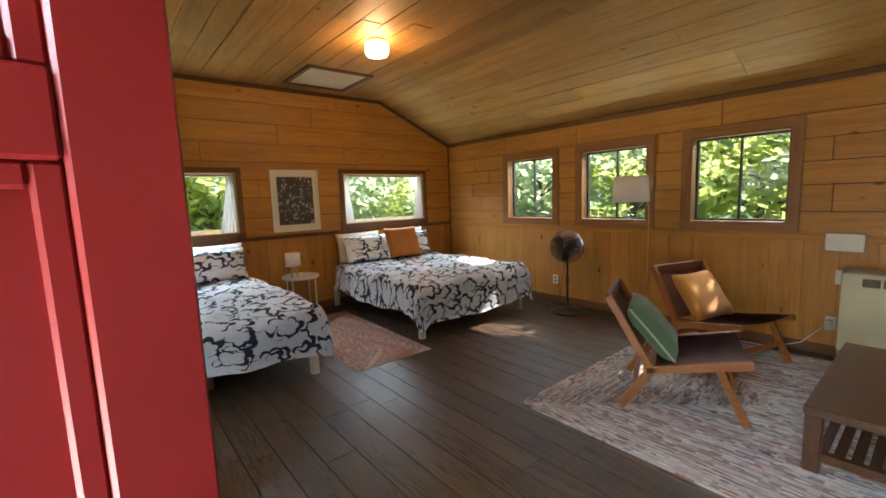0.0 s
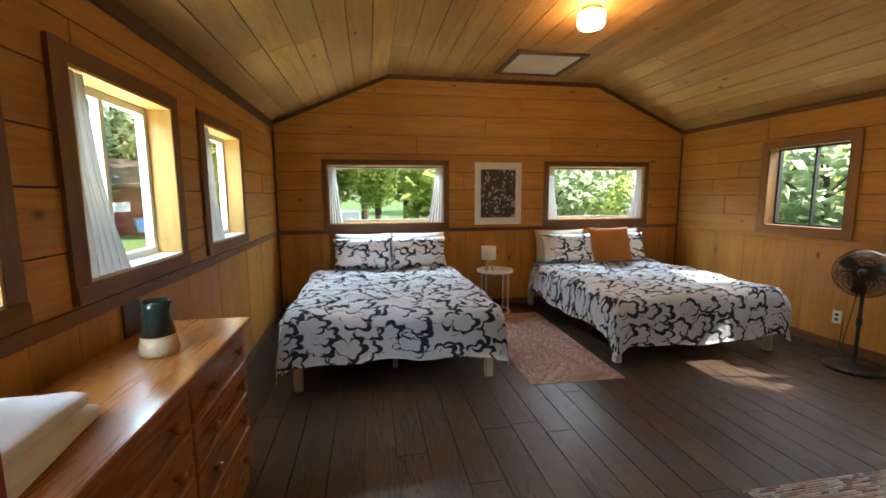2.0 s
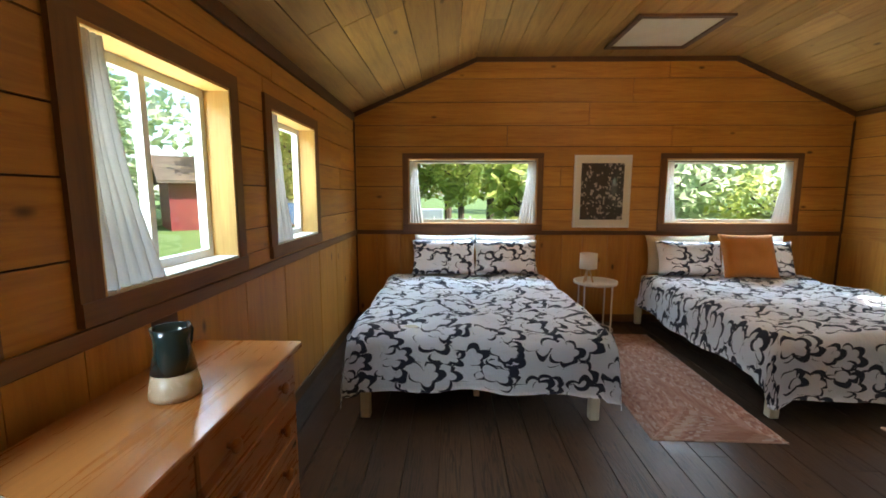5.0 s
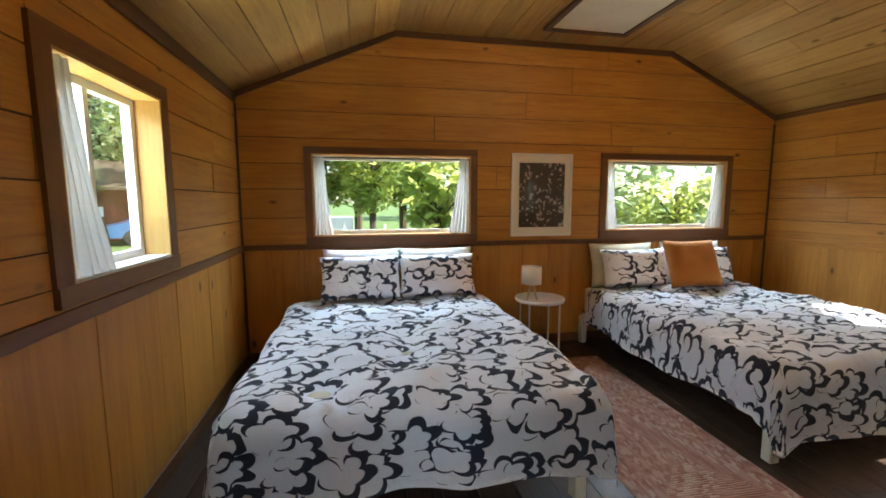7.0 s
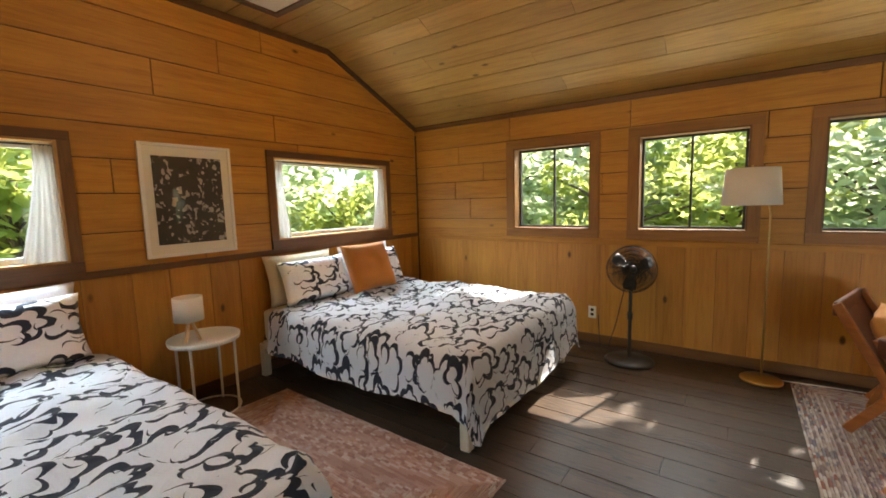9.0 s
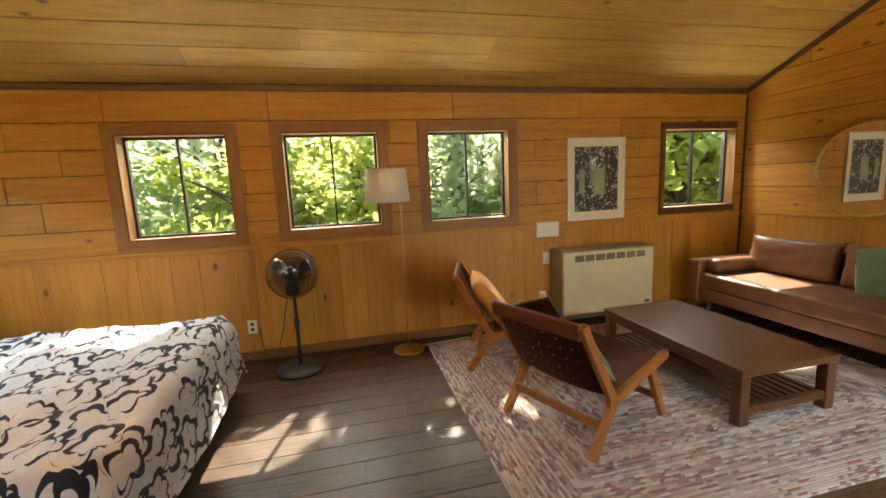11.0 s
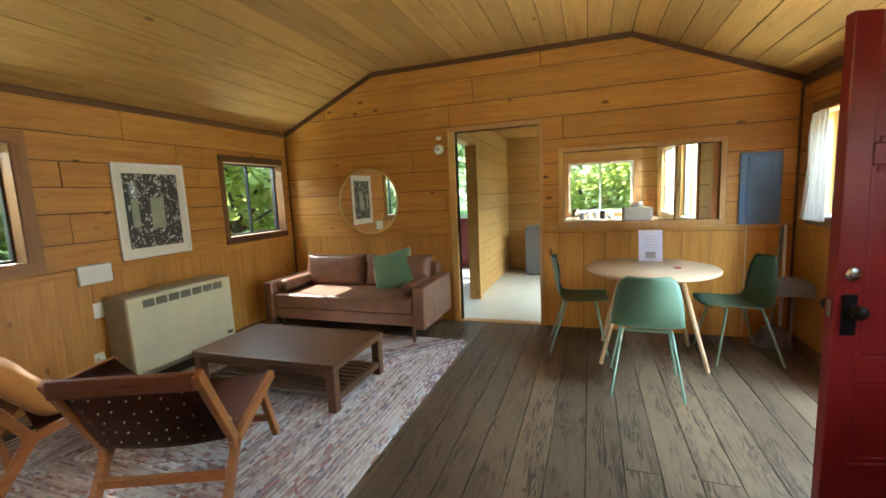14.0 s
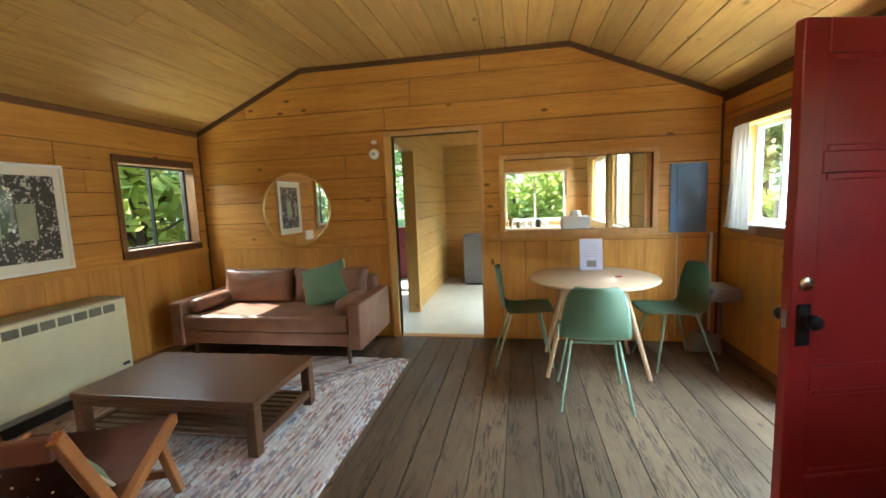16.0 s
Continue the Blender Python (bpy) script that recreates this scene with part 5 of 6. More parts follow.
pale_patch = paint("pale grey green patch", (0.36, 0.40, 0.29), (0.16, 0.20, 0.13), 0.5, 60)
cream_paper = paint("off-white mount", (0.70, 0.68, 0.58), (0.66, 0.63, 0.53), 0.5)
picture(pose(2.645, L - 0.003, 1.045), 0.60, 0.765, art_dark, "white framed black print of pale flowers")
picture(pose(W - 0.003, 1.77, 1.0, 0, 0, -90), 0.62, 0.785, art_wood, "white framed black and white woodland print")
mr = thing("round_mirror", pose(4.10, 0.002, 1.375, -90, 0, 0), "round wall mirror with thin brass frame", "mirror")
part("frame", lathe([(0.372, 0.0), (0.39, 0.0), (0.392, 0.022), (0.376, 0.024), (0.372, 0.012)], 64, None, True), brass, mr, "thin brass rim", True)
part("glass", lathe([(0.001, 0.004), (0.374, 0.004), (0.374, 0.012), (0.001, 0.012)], 64), mirror_mat, mr)

# ---- ceiling lamp, hatch, smoke alarms ----
lp = thing("ceiling_lamp", pose(2.74, 5.10, TOP), "lit opal glass ceiling lamp", "lamp")
part("fitting", lathe([(0.001, -0.03), (0.075, -0.03), (0.08, -0.002), (0.001, -0.002)], 28), brass, lp, "", True)
part("globe", lathe([(0.07, -0.031), (0.098, -0.04), (0.1, -0.11), (0.085, -0.135), (0.001, -0.14)], 32), lamp_glow, lp, "glowing opal glass drum", True)
bulb = new("bulb_light", bpy.data.lights.new("bulb_light", 'POINT'))
bulb.data.energy, bulb.data.color, bulb.data.shadow_soft_size = 9, (1.0, 0.48, 0.13), 0.09
bulb.location = (2.74, 5.10, TOP - 0.16)
hc = thing("ceiling_hatch", pose(2.88, 6.42, TOP), "white painted attic hatch in the ceiling", "hatch")
part("panel", box(-0.33, -0.33, -0.012, 0.33, 0.33, -0.0035, 0.002), hatch_paint, hc)
for p in ((-0.38, -0.38, 0.38, -0.33), (-0.38, 0.33, 0.38, 0.38), (-0.38, -0.33, -0.33, 0.33), (0.33, -0.33, 0.38, 0.33)):
    part("frame", box(p[0], p[1], -0.024, p[2], p[3], -0.0035, 0.002), trim_dark, hc)
for m in (pose(3.20, 0.002, 1.90, -90, 0, 0), pose(0.002, 1.20, 1.93, 0, 90, 0)):
    sa = thing("smoke_alarm", m, "round white smoke alarm on the wall", "alarm", "smoke alarms")
    part("body", lathe([(0.001, 0), (0.052, 0), (0.052, 0.018), (0.042, 0.03), (0.001, 0.031)], 28), white_plastic, sa, "", True)
    part("sensor", lathe([(0.001, 0.03), (0.016, 0.03), (0.016, 0.034), (0.001, 0.034)], 16), print_grey, sa)
solid("sensor", box(3.17, 0.001, 2.0, 3.225, 0.025, 2.035, 0.006), white_plastic, "small white sensor over the smoke alarm", "sensor")

# ---- dining corner ----
dt = thing("dining_table", pose(1.20, 0.64, 0.0), "round pale birch dining table with splayed legs", "table")
part("tabletop", lathe([(0.001, 0.722), (0.475, 0.722), (0.497, 0.732), (0.50, 0.742), (0.495, 0.75), (0.001, 0.75)], 64), birch, dt, "", True)
for a in (35, 145, 220, 320):
    c, s_ = math.cos(radians(a)), math.sin(radians(a))
    part("leg", rod((0.46 * c, 0.46 * s_, 0.0), (0.24 * c, 0.24 * s_, 0.722), 0.015, 0.022, 12), birch_z, dt)
part("apron", lathe([(0.16, 0.69), (0.27, 0.69), (0.27, 0.7215), (0.16, 0.7215)], 32, None, True), birch, dt)


def shell_chair(m):
    ch = thing("dining_chair", m, "sage green moulded shell chair with thin steel legs", "chair", "dining chairs")
    bm = bmesh.new()
    rows = []
    prof = [(0.24, 0.435, 0.20), (0.225, 0.452, 0.215), (0.12, 0.45, 0.225), (0.0, 0.44, 0.23), (-0.10, 0.44, 0.228), (-0.16, 0.455, 0.225), (-0.198, 0.50, 0.222), (-0.215, 0.57, 0.218), (-0.23, 0.67, 0.205), (-0.243, 0.75, 0.185), (-0.25, 0.80, 0.16), (-0.254, 0.825, 0.125)]
    for i, (y, z, hw) in enumerate(prof):
        row = []
        back = min(1, max(0, (i - 4) / 4))
        for j in range(13):
            u = 2 * j / 12 - 1
            dish = u * u
            row.append(bm.verts.new((u * hw, y + back * 0.05 * dish, z + (1 - back) * 0.022 * dish)))
        rows.append(row)
    for a, b in zip(rows, rows[1:]):
        for i in range(12):
            bm.faces.new((a[i], a[i + 1], b[i + 1], b[i]))
    bmesh.ops.solidify(bm, geom=list(bm.faces), thickness=0.011)
    part("shell", bm, green_plastic, ch, "sage green plastic shell", True)
    for x in (-1, 1):
        for (y0, y1) in ((0.12, 0.21), (-0.12, -0.26)):
            part("leg", rod((x * 0.15, y0, 0.44), (x * 0.225, y1, 0.0), 0.0105, 0.008, 10), green_steel, ch)
    part("cross_bar", rod((-0.15, 0.12, 0.428), (0.15, 0.12, 0.428), 0.009), green_steel, ch)
    part("cross_bar", rod((-0.15, -0.12, 0.428), (0.15, -0.12, 0.428), 0.009), green_steel, ch)
    return ch


def seat_at(x, y, fx, fy):
    return pose(x, y, 0.0, 0, 0, math.degrees(math.atan2(-fx, fy)))


c0 = shell_chair(seat_at(1.29, 1.19, -0.05, -1))
copy_thing(c0, seat_at(1.74, 0.50, -1, -0.06))
copy_thing(c0, seat_at(0.56, 0.50, 0.98, 0.15))
cd = thing("info_card", pose(1.16, 0.36, 0.752), "white printed card standing on the table", "card")
part("sheet", box(-0.095, -0.005, 0.0, 0.095, 0.005, 0.275, 0.001, pose(0, 0, 0, 8, 0, 0)), paper_sky_tint, cd)
part("photo", box(-0.04, 0.0055, 0.03, 0.04, 0.0075, 0.085, 0, pose(0, 0, 0, 8, 0, 0)), print_grey, cd, "small grey picture")
for k in range(5):
    part("text_line", box(-0.06 + 0.004 * k, 0.0055, 0.12 + 0.024 * k, 0.06 - 0.006 * k, 0.0068, 0.125 + 0.024 * k, 0, pose(0, 0, 0, 8, 0, 0)), paint("pale print", (0.5, 0.52, 0.62), (0.48, 0.5, 0.6), 0.7) if k == 0 else bpy.data.materials["pale print"], cd)
solid("red_tag", box(0.98, 0.66, 0.7505, 1.03, 0.69, 0.757, 0.002, None), red_plastic, "small red tag lying on the table", "tag")
bp = thing("breaker_panel", pose(0.12, 0.0015, 1.035), "blue-grey painted electrical panel on the wall", "panel")
part("box", box(0, 0, 0, 0.305, 0.022, 0.62, 0.004), blue_paint, bp)
part("door", box(0.07, 0.022, 0.03, 0.25, 0.028, 0.59, 0.002), blue_paint, bp)
part("latch", box(0.225, 0.027, 0.30, 0.24, 0.034, 0.335, 0.002), blue_paint, bp)
solid("conduit", rod((0.075, 0.022, 0.02), (0.075, 0.022, 1.03), 0.012), white_metal, "pale conduit down the corner", "pipe")
solid("cable", rod((0.36, 0.016, 0.05), (0.36, 0.016, 1.01), 0.005, None, 8), cream_cloth, "pale cable clipped to the wall", "cable")
dp = thing("dustpan", pose(0.17, 0.20, 0.0), "grey long-handled dustpan leaning in the corner", "dustpan")
bm = bmesh.new()
add_prism(bm, [(-0.10, 0.01), (0.16, 0.01), (0.10, 0.16), (-0.06, 0.16)], -0.06, 0.09, lambda u, v, d: (u, d, v))
part("pan", bm, steel_grey, dp)
part("handle", rod((0.02, -0.03, 0.15), (-0.05, -0.12, 1.02), 0.011), steel_grey, dp)
bo = thing("tray_table", pose(0.13, 0.26, 0.0), "grey metal tray standing in the corner", "tray")
bm = bmesh.new()
add_prism(bm, [(-0.10, 0.50), (0.15, 0.50), (0.10, 0.60), (-0.10, 0.60)], -0.10, 0.22, lambda u, v, d: (u, d, v))
part("tray", bm, steel_grey, bo)
part("post", rod((-0.02, 0.06, 0.0), (-0.02, 0.06, 0.5), 0.010), steel_grey, bo)
ex = thing("fire_extinguisher", pose(0.075, 1.165, 0.64), "red fire extinguisher hung on the wall", "extinguisher")
part("cylinder", lathe([(0.001, 0), (0.04, 0.0), (0.042, 0.02), (0.042, 0.24), (0.03, 0.275), (0.014, 0.29)], 24), red_plastic, ex, "", True)
part("label", lathe([(0.0425, 0.10), (0.0432, 0.10), (0.0432, 0.19), (0.0425, 0.19)], 24, None, True), paper_sky_tint, ex, "white label")
part("valve", rod((0, 0, 0.285), (0, 0, 0.325), 0.014), black_iron, ex)
part("lever", box(-0.012, -0.01, 0.32, 0.06, 0.01, 0.335, 0.003), black_iron, ex)
part("bracket", box(-0.074, -0.02, 0.10, -0.04, 0.02, 0.20, 0.002), black_iron, ex)

# ---- curtains ----
def curtain(place, u_top0, u_top1, u_bot0, u_bot1, v_top, v_bot, d, label, n=40, seed=0):
    bm = bmesh.new()
    rows = []
    for j in range(25):
        f = j / 24
        row = []
        e = f ** 1.6
        a, b = u_top0 + (u_bot0 - u_top0) * e, u_top1 + (u_bot1 - u_top1) * e
        for i in range(n + 1):
            u = i / n
            amp = 0.009 + 0.006 * f
            w = amp * math.sin(u * 34 + 1.5 * noise.noise(Vector((u * 3, f * 2, seed)))) + 0.012 * noise.noise(Vector((u * 5, f * 3, seed + 4)))
            row.append(bm.verts.new(place(a + (b - a) * u, v_top + (v_bot - v_top) * f, d + w)))
        rows.append(row)
    for r0, r1 in zip(rows, rows[1:]):
        for i in range(n):
            bm.faces.new((r0[i], r0[i + 1], r1[i + 1], r1[i]))
    ob = solid("curtain", bm, curtain_mat, label, "curtain", group="curtains", smooth=True)
    return ob


for (u0, u1, v0, v1) in OPEN_N:
    curtain(place_n, u0 + 0.01, u0 + 0.10, u0 - 0.015, u0 + 0.16, v1 - 0.03, v0 + 0.01, 0.02, "sheer white curtain drawn to the side", 24, u0)
    curtain(place_n, u1 - 0.10, u1 - 0.01, u1 - 0.20, u1 + 0.01, v1 - 0.03, v0 + 0.01, 0.02, "sheer white curtain drawn to the side", 24, u1)
    solid("curtain_rod", rod((u0, L + 0.03, v1 - 0.03), (u1, L + 0.03, v1 - 0.03), 0.006), black_metal, "thin black curtain rod in the window", "curtain rod", group="curtain rods")
for (u0, u1, v0, v1) in OPEN_W[:2] + OPEN_W[4:]:
    curtain(place_w, u0 - 0.005, u0 + 0.10, u0 + 0.01, u0 + 0.31, v1 - 0.02, v0 - 0.02, 0.0, "sheer white curtain drawn to the side", 30, u0)
u0, u1, v0, v1 = OPEN_W[2]
curtain(place_w, u0 + 0.0, u0 + 0.22, u0 - 0.13, u0 + 0.26, v1 - 0.02, v0 - 0.03, -0.05, "sheer white curtain hanging into the room", 30, 2)
solid("curtain_rod", rod((-0.02, u0, v1 - 0.02), (-0.02, u1, v1 - 0.02), 0.006), white_metal, "thin white curtain rod in the window", "curtain rod", group="curtain rods")

# ---- kitchen and hall beyond ----
KX0, KX1, KY = 0.62, 3.07, -3.32
KH = 2.36
KW_OPEN = [(-1.35, -0.55, 1.02, 1.95), (-2.75, -1.75, 1.02, 1.95)]
KF_OPEN = [(0.96, 2.02, 0.99, 1.86)]
KE_OPEN = [(-0.98, -0.18, 0.0, 2.03)]
def place_kf(u, v, d): return (u, KY - d, v)
def place_kw(u, v, d): return (KX0 - d, u, v)
def place_ke(u, v, d): return (KX1 + d, u, v)
kitchen_floor = solid("floor_kitchen", box(KX0 - 0.1, KY - 0.1, -0.14, W + 0.1, -0.10, -0.006), vinyl_mat, "pale vinyl tile floor", "floor", kind="structure")
solid("ceiling_kitchen", box(KX0 - 0.1, KY - 0.1, KH, W + 0.1, -0.10, KH + 0.06), ceil_y, "pale plank kitchen ceiling", "ceiling", kind="structure")
hall_x = wood("pale cedar boards along x", (0.60, 0.36, 0.11), (0.42, 0.22, 0.055), 0, knots=0.3)
hall_y = wood("pale cedar boards along y", (0.62, 0.40, 0.13), (0.46, 0.26, 0.07), 1, knots=0.3)
for nm, pl, a0, a1, op, mat in (("wall_kitchen_south", place_kf, KX0, KX1 + 0.1, KF_OPEN, hall_x), ("wall_kitchen_west", place_kw, KY, -0.104, KW_OPEN, hall_y), ("wall_hall", place_ke, KY, -0.104, KE_OPEN, hall_y)):
    bm = bmesh.new()
    for r0, r1, s0, s1 in cut(a0, a1, 0.0, KH, op):
        add_prism(bm, [(r0, s0), (r1, s0), (r1, s1), (r0, s1)], 0.014, 0.10, pl)
    ob = solid(nm, bm, cedar_back, "pale cedar plank kitchen wall", "wall", kind="structure")
    boards(ob, pl, a0, a1, 0.0, KH, op, mat, False, False, 0.24, random.Random(3))
solid("wall_porch", box(W, KY - 0.1, 0, W + 0.1, -0.101, 0.95), siding_red, "red painted half wall of the back porch", "wall", kind="structure")
solid("wall_porch_end", box(KX1 + 0.101, KY - 0.1, 0, W - 0.001, KY, 0.95), siding_red, "red painted half wall of the back porch", "wall", kind="structure")
solid("beam_porch", box(W, KY - 0.1, 1.98, W + 0.1, -0.101, KH - 0.001), siding_red, "red painted beam over the back porch", "beam", kind="structure")
window("window_10", place_kf, KF_OPEN[0], "white", pale_trim, pale_trim, pale_trim, (0.05, 0.05, 0.05, 0.05), "white vinyl slider window over the kitchen counter", 0.06)
for i, o in enumerate(KW_OPEN):
    window("window_%d" % (11 + i), place_kw, o, "white", pale_trim, pale_trim, jamb_wood, (0.06, 0.05, 0.05, 0.05), "white casement window in the kitchen", 0.05)
t = thing("hall_door_casing", Matrix(), "dark brown post and pale casing of the back door", "casing", kind="structure")
part("post", box(KX1 - 0.03, -1.07, 0.0, KX1 + 0.12, -0.974, 2.026, 0.003), jamb_wood, t, "brown post")
part("post", box(KX1 - 0.015, -0.186, 0.0, KX1 + 0.12, -0.12, 2.026, 0.003), jamb_wood, t)
part("head", box(KX1 - 0.02, -1.07, 2.0265, KX1 + 0.12, -0.12, 2.09, 0.003), pale_trim, t)
fr = thing("fridge", pose(2.05, -3.02, -0.006), "small grey refrigerator against the wall", "fridge")
part("body", box(0.0, -0.28, 0.02, 0.64, 0.30, 0.82, 0.01), steel_grey, fr)
part("door", box(0.005, 0.302, 0.03, 0.635, 0.34, 0.815, 0.008), steel_grey, fr)
part("foot", box(0.03, -0.25, 0.0, 0.61, 0.28, 0.02), black_metal, fr)
kc = thing("kitchen_counter", pose(KX0, KY, -0.006), "white kitchen counter under the window", "counter")
part("cabinet", box(0.0, 0.0, 0.0, 1.40, 0.58, 0.88, 0.004), white_metal, kc)
part("worktop", box(0.0, 0.0, 0.881, 1.42, 0.62, 0.92, 0.006), birch, kc)
for k, (x, r, h, mat) in enumerate(((1.28, 0.045, 0.17, chrome), (1.16, 0.04, 0.10, steel_grey), (1.06, 0.04, 0.11, white_metal), (0.94, 0.042, 0.11, white_metal), (0.84, 0.04, 0.13, black_metal), (0.72, 0.05, 0.1, white_metal))):
    q = thing("mug", pose(KX0 + x, KY + 0.42, 0.9145), "small kitchen mug on the counter", "mug", "mugs on the counter")
    part("body", lathe([(0.001, 0), (r * 0.9, 0), (r, 0.01), (r, h), (r - 0.004, h), (r - 0.006, 0.01)], 20), mat, q, "", True)
    bm = bmesh.new()
    add_tube(bm, [(r - 0.002, 0, h * 0.8), (r + 0.025, 0, h * 0.75), (r + 0.03, 0, h * 0.4), (r - 0.002, 0, h * 0.2)], 0.005, 6)
    part("handle", bm, mat, q)
sh = thing("pantry_shelf", pose(0.92, -0.40, 0.0), "white storage box on a shelf by the pass-through", "shelf")
part("shelf", box(-0.05, -0.18, 1.0, 0.55, 0.22, 1.025, 0.003), birch, sh)
part("bracket", box(-0.04, -0.16, -0.004, 0.54, 0.20, 1.0), white_metal, sh)
wb = thing("water_crock", pose(1.20, -0.40, 1.0255), "pale blue-white water jug with lid", "jug")
part("body", box(-0.14, -0.10, 0.0, 0.14, 0.10, 0.17, 0.025, None, 3), white_plastic, wb, "", True)
part("lid", lathe([(0.001, 0.17), (0.065, 0.17), (0.06, 0.20), (0.05, 0.225), (0.001, 0.23)], 20), white_plastic, wb, "", True)

# ---- outdoors ----
def leaf_material(name, a, b, trans):
    mt = material(name, a, 0.55)
    N = Nodes(mt)
    gi = N.t.nodes.new("ShaderNodeNewGeometry")
    big = N.noise(N.coords((1, 1, 1), shift=False), 0.9, 3, 0.6)
    c = N.mix(gi.outputs["Random Per Island"], a, b)
    c = N.mix(N.ramp(big, [(0.4, (0, 0, 0)), (0.7, (1, 1, 1))]), c, tuple(0.85 * x for x in a))
    N.colour(c)
    tl = N.t.nodes.new("ShaderNodeBsdfTranslucent")
    N.t.links.new(N.mix(0.6, c, tuple(min(0.8, 3.6 * x) for x in b)), tl.inputs["Color"])
    mx = N.t.nodes.new("ShaderNodeMixShader")
    mx.inputs[0].default_value = trans
    N.t.links.new(N.bsdf.outputs[0], mx.inputs[1])
    N.t.links.new(tl.outputs[0], mx.inputs[2])
    N.t.links.new(mx.outputs[0], N.out.inputs["Surface"])
    return mt


leaf_a = leaf_material("fresh green leaves", (0.12, 0.23, 0.05), (0.22, 0.34, 0.07), 0.72)
leaf_b = leaf_material("dark green leaves", (0.13, 0.25, 0.10), (0.21, 0.36, 0.15), 0.78)
bark = paint("bark", (0.10, 0.075, 0.05), (0.06, 0.045, 0.03), 0.9, 20, 0.6)
_g = material("mown grass", (0.09, 0.16, 0.03), 0.9)
_N = Nodes(_g)
_v = _N.coords((1, 1, 1), shift=False)
_N.colour(_N.mix(_N.noise(_v, 30, 5, 0.7), _N.mix(_N.noise(_v, 0.25, 3, 0.6), (0.06, 0.12, 0.025), (0.14, 0.20, 0.04)), (0.10, 0.17, 0.04)))
_N.bump(_N.noise(_v, 60, 3, 0.7), 0.8, 0.05)
solid("ground", box(-400, -400, -0.6, 400, 400, -0.45), _g, "sunlit mown grass round the cabin", "grass", kind="structure")


def leaves(bm, n, shape, size, rng, up=0.5):
    """n small folded leaves strewn through a lumpy body; shape(rng) gives a place."""
    for _ in range(n):
        c = shape(rng)
        s = size * rng.uniform(0.6, 1.3)
        d = Vector((rng.gauss(0, 1), rng.gauss(0, 1), rng.gauss(0, 0.6))).normalized()
        nn = (Vector((rng.gauss(0, 0.6), rng.gauss(0, 0.6), up + rng.random()))).normalized()
        x = d.cross(nn).normalized()
        v = [bm.verts.new(c + p) for p in (-d * s * 0.5, x * s * 0.3 + nn * s * 0.06, d * s * 0.6, -x * s * 0.3 + nn * s * 0.06)]
        bm.faces.new((v[0], v[1], v[2])), bm.faces.new((v[0], v[2], v[3]))


def lump_shape(lumps):
    def f(rng):
        c, r = lumps[rng.randrange(len(lumps))]
        d = Vector((rng.gauss(0, 1), rng.gauss(0, 1), rng.gauss(0, 1))).normalized()
        return Vector(c) + d * r * rng.random() ** 0.45
    return f


def make_tree(name, h, spread, n, size, mat, seed, label, low=0.25):
    rng = random.Random(seed)
    t = thing(name, Matrix(), label, "tree" if name == "tree" else "bush")
    tr = bmesh.new()
    add_tube(tr, [(0, 0, -0.1), (0.05, 0.02, h * 0.3), (-0.04, 0.05, h * 0.62), (0.02, 0, h * 0.9)], 0.028 * h ** 0.9, 8)
    lumps = []
    for k in range(26):
        a, f = rng.uniform(0, 6.28), rng.uniform(low, 1.0)
        q = spread * math.sin(math.pi * min(1, 0.2 + 0.8 * (1 - f) + 0.15)) * rng.uniform(0.4, 1.0) * 0.8
        c = (q * math.cos(a), q * math.sin(a), h * f)
        lumps.append((c, spread * rng.uniform(0.2, 0.42)))
        add_tube(tr, [(0, 0, h * f * 0.75), (c[0] * 0.55, c[1] * 0.55, h * f * 0.9), c], 0.012 * h ** 0.6, 5)
    part("trunk", tr, bark, t)
    bm = bmesh.new()
    leaves(bm, n, lump_shape(lumps), size, rng)
    part("crown", bm, mat, t)
    return t


bush = make_tree("bush", 2.3, 1.5, 3300, 0.17, leaf_a, 1, "leafy green bush outside the windows", 0.05)
bush.matrix_world = pose(8.6, 5.6, -0.45)
bush2 = make_tree("bush", 2.5, 1.7, 3200, 0.20, leaf_b, 2, "dark green thicket bush", 0.05)
bush2.matrix_world = pose(9.2, 2.4, -0.45)
tree = make_tree("tree", 6.5, 2.4, 3800, 0.26, leaf_a, 3, "tall leafy tree at the clearing's edge")
tree.matrix_world = pose(-21.0, 24.0, -0.45)
tree2 = make_tree("tree", 8.0, 3.0, 4200, 0.30, leaf_b, 4, "tall dark green tree in the woods")
tree2.matrix_world = pose(24.5, 7.5, -0.45)
rg = random.Random(21)
# added tree with its crown out of view, thinning sun through the east windows
shade_tree = make_tree("tree", 6.6, 1.7, 720, 0.24, leaf_a, 12, "slender tree added to dapple the sun at the east windows", 0.55)
shade_tree.matrix_world = pose(8.8, 2.1, -0.45)
maple = make_tree("bush", 2.5, 1.2, 900, 0.34, leaf_a, 6, "young maple with broad bright leaves", 0.2)
maple.matrix_world = pose(7.0, -0.9, -0.45)
copy_thing(maple, Matrix.LocRotScale((2.5, 11.6, -0.45), Euler((0, 0, 1.2)), (0.75, 0.75, 1.0)))
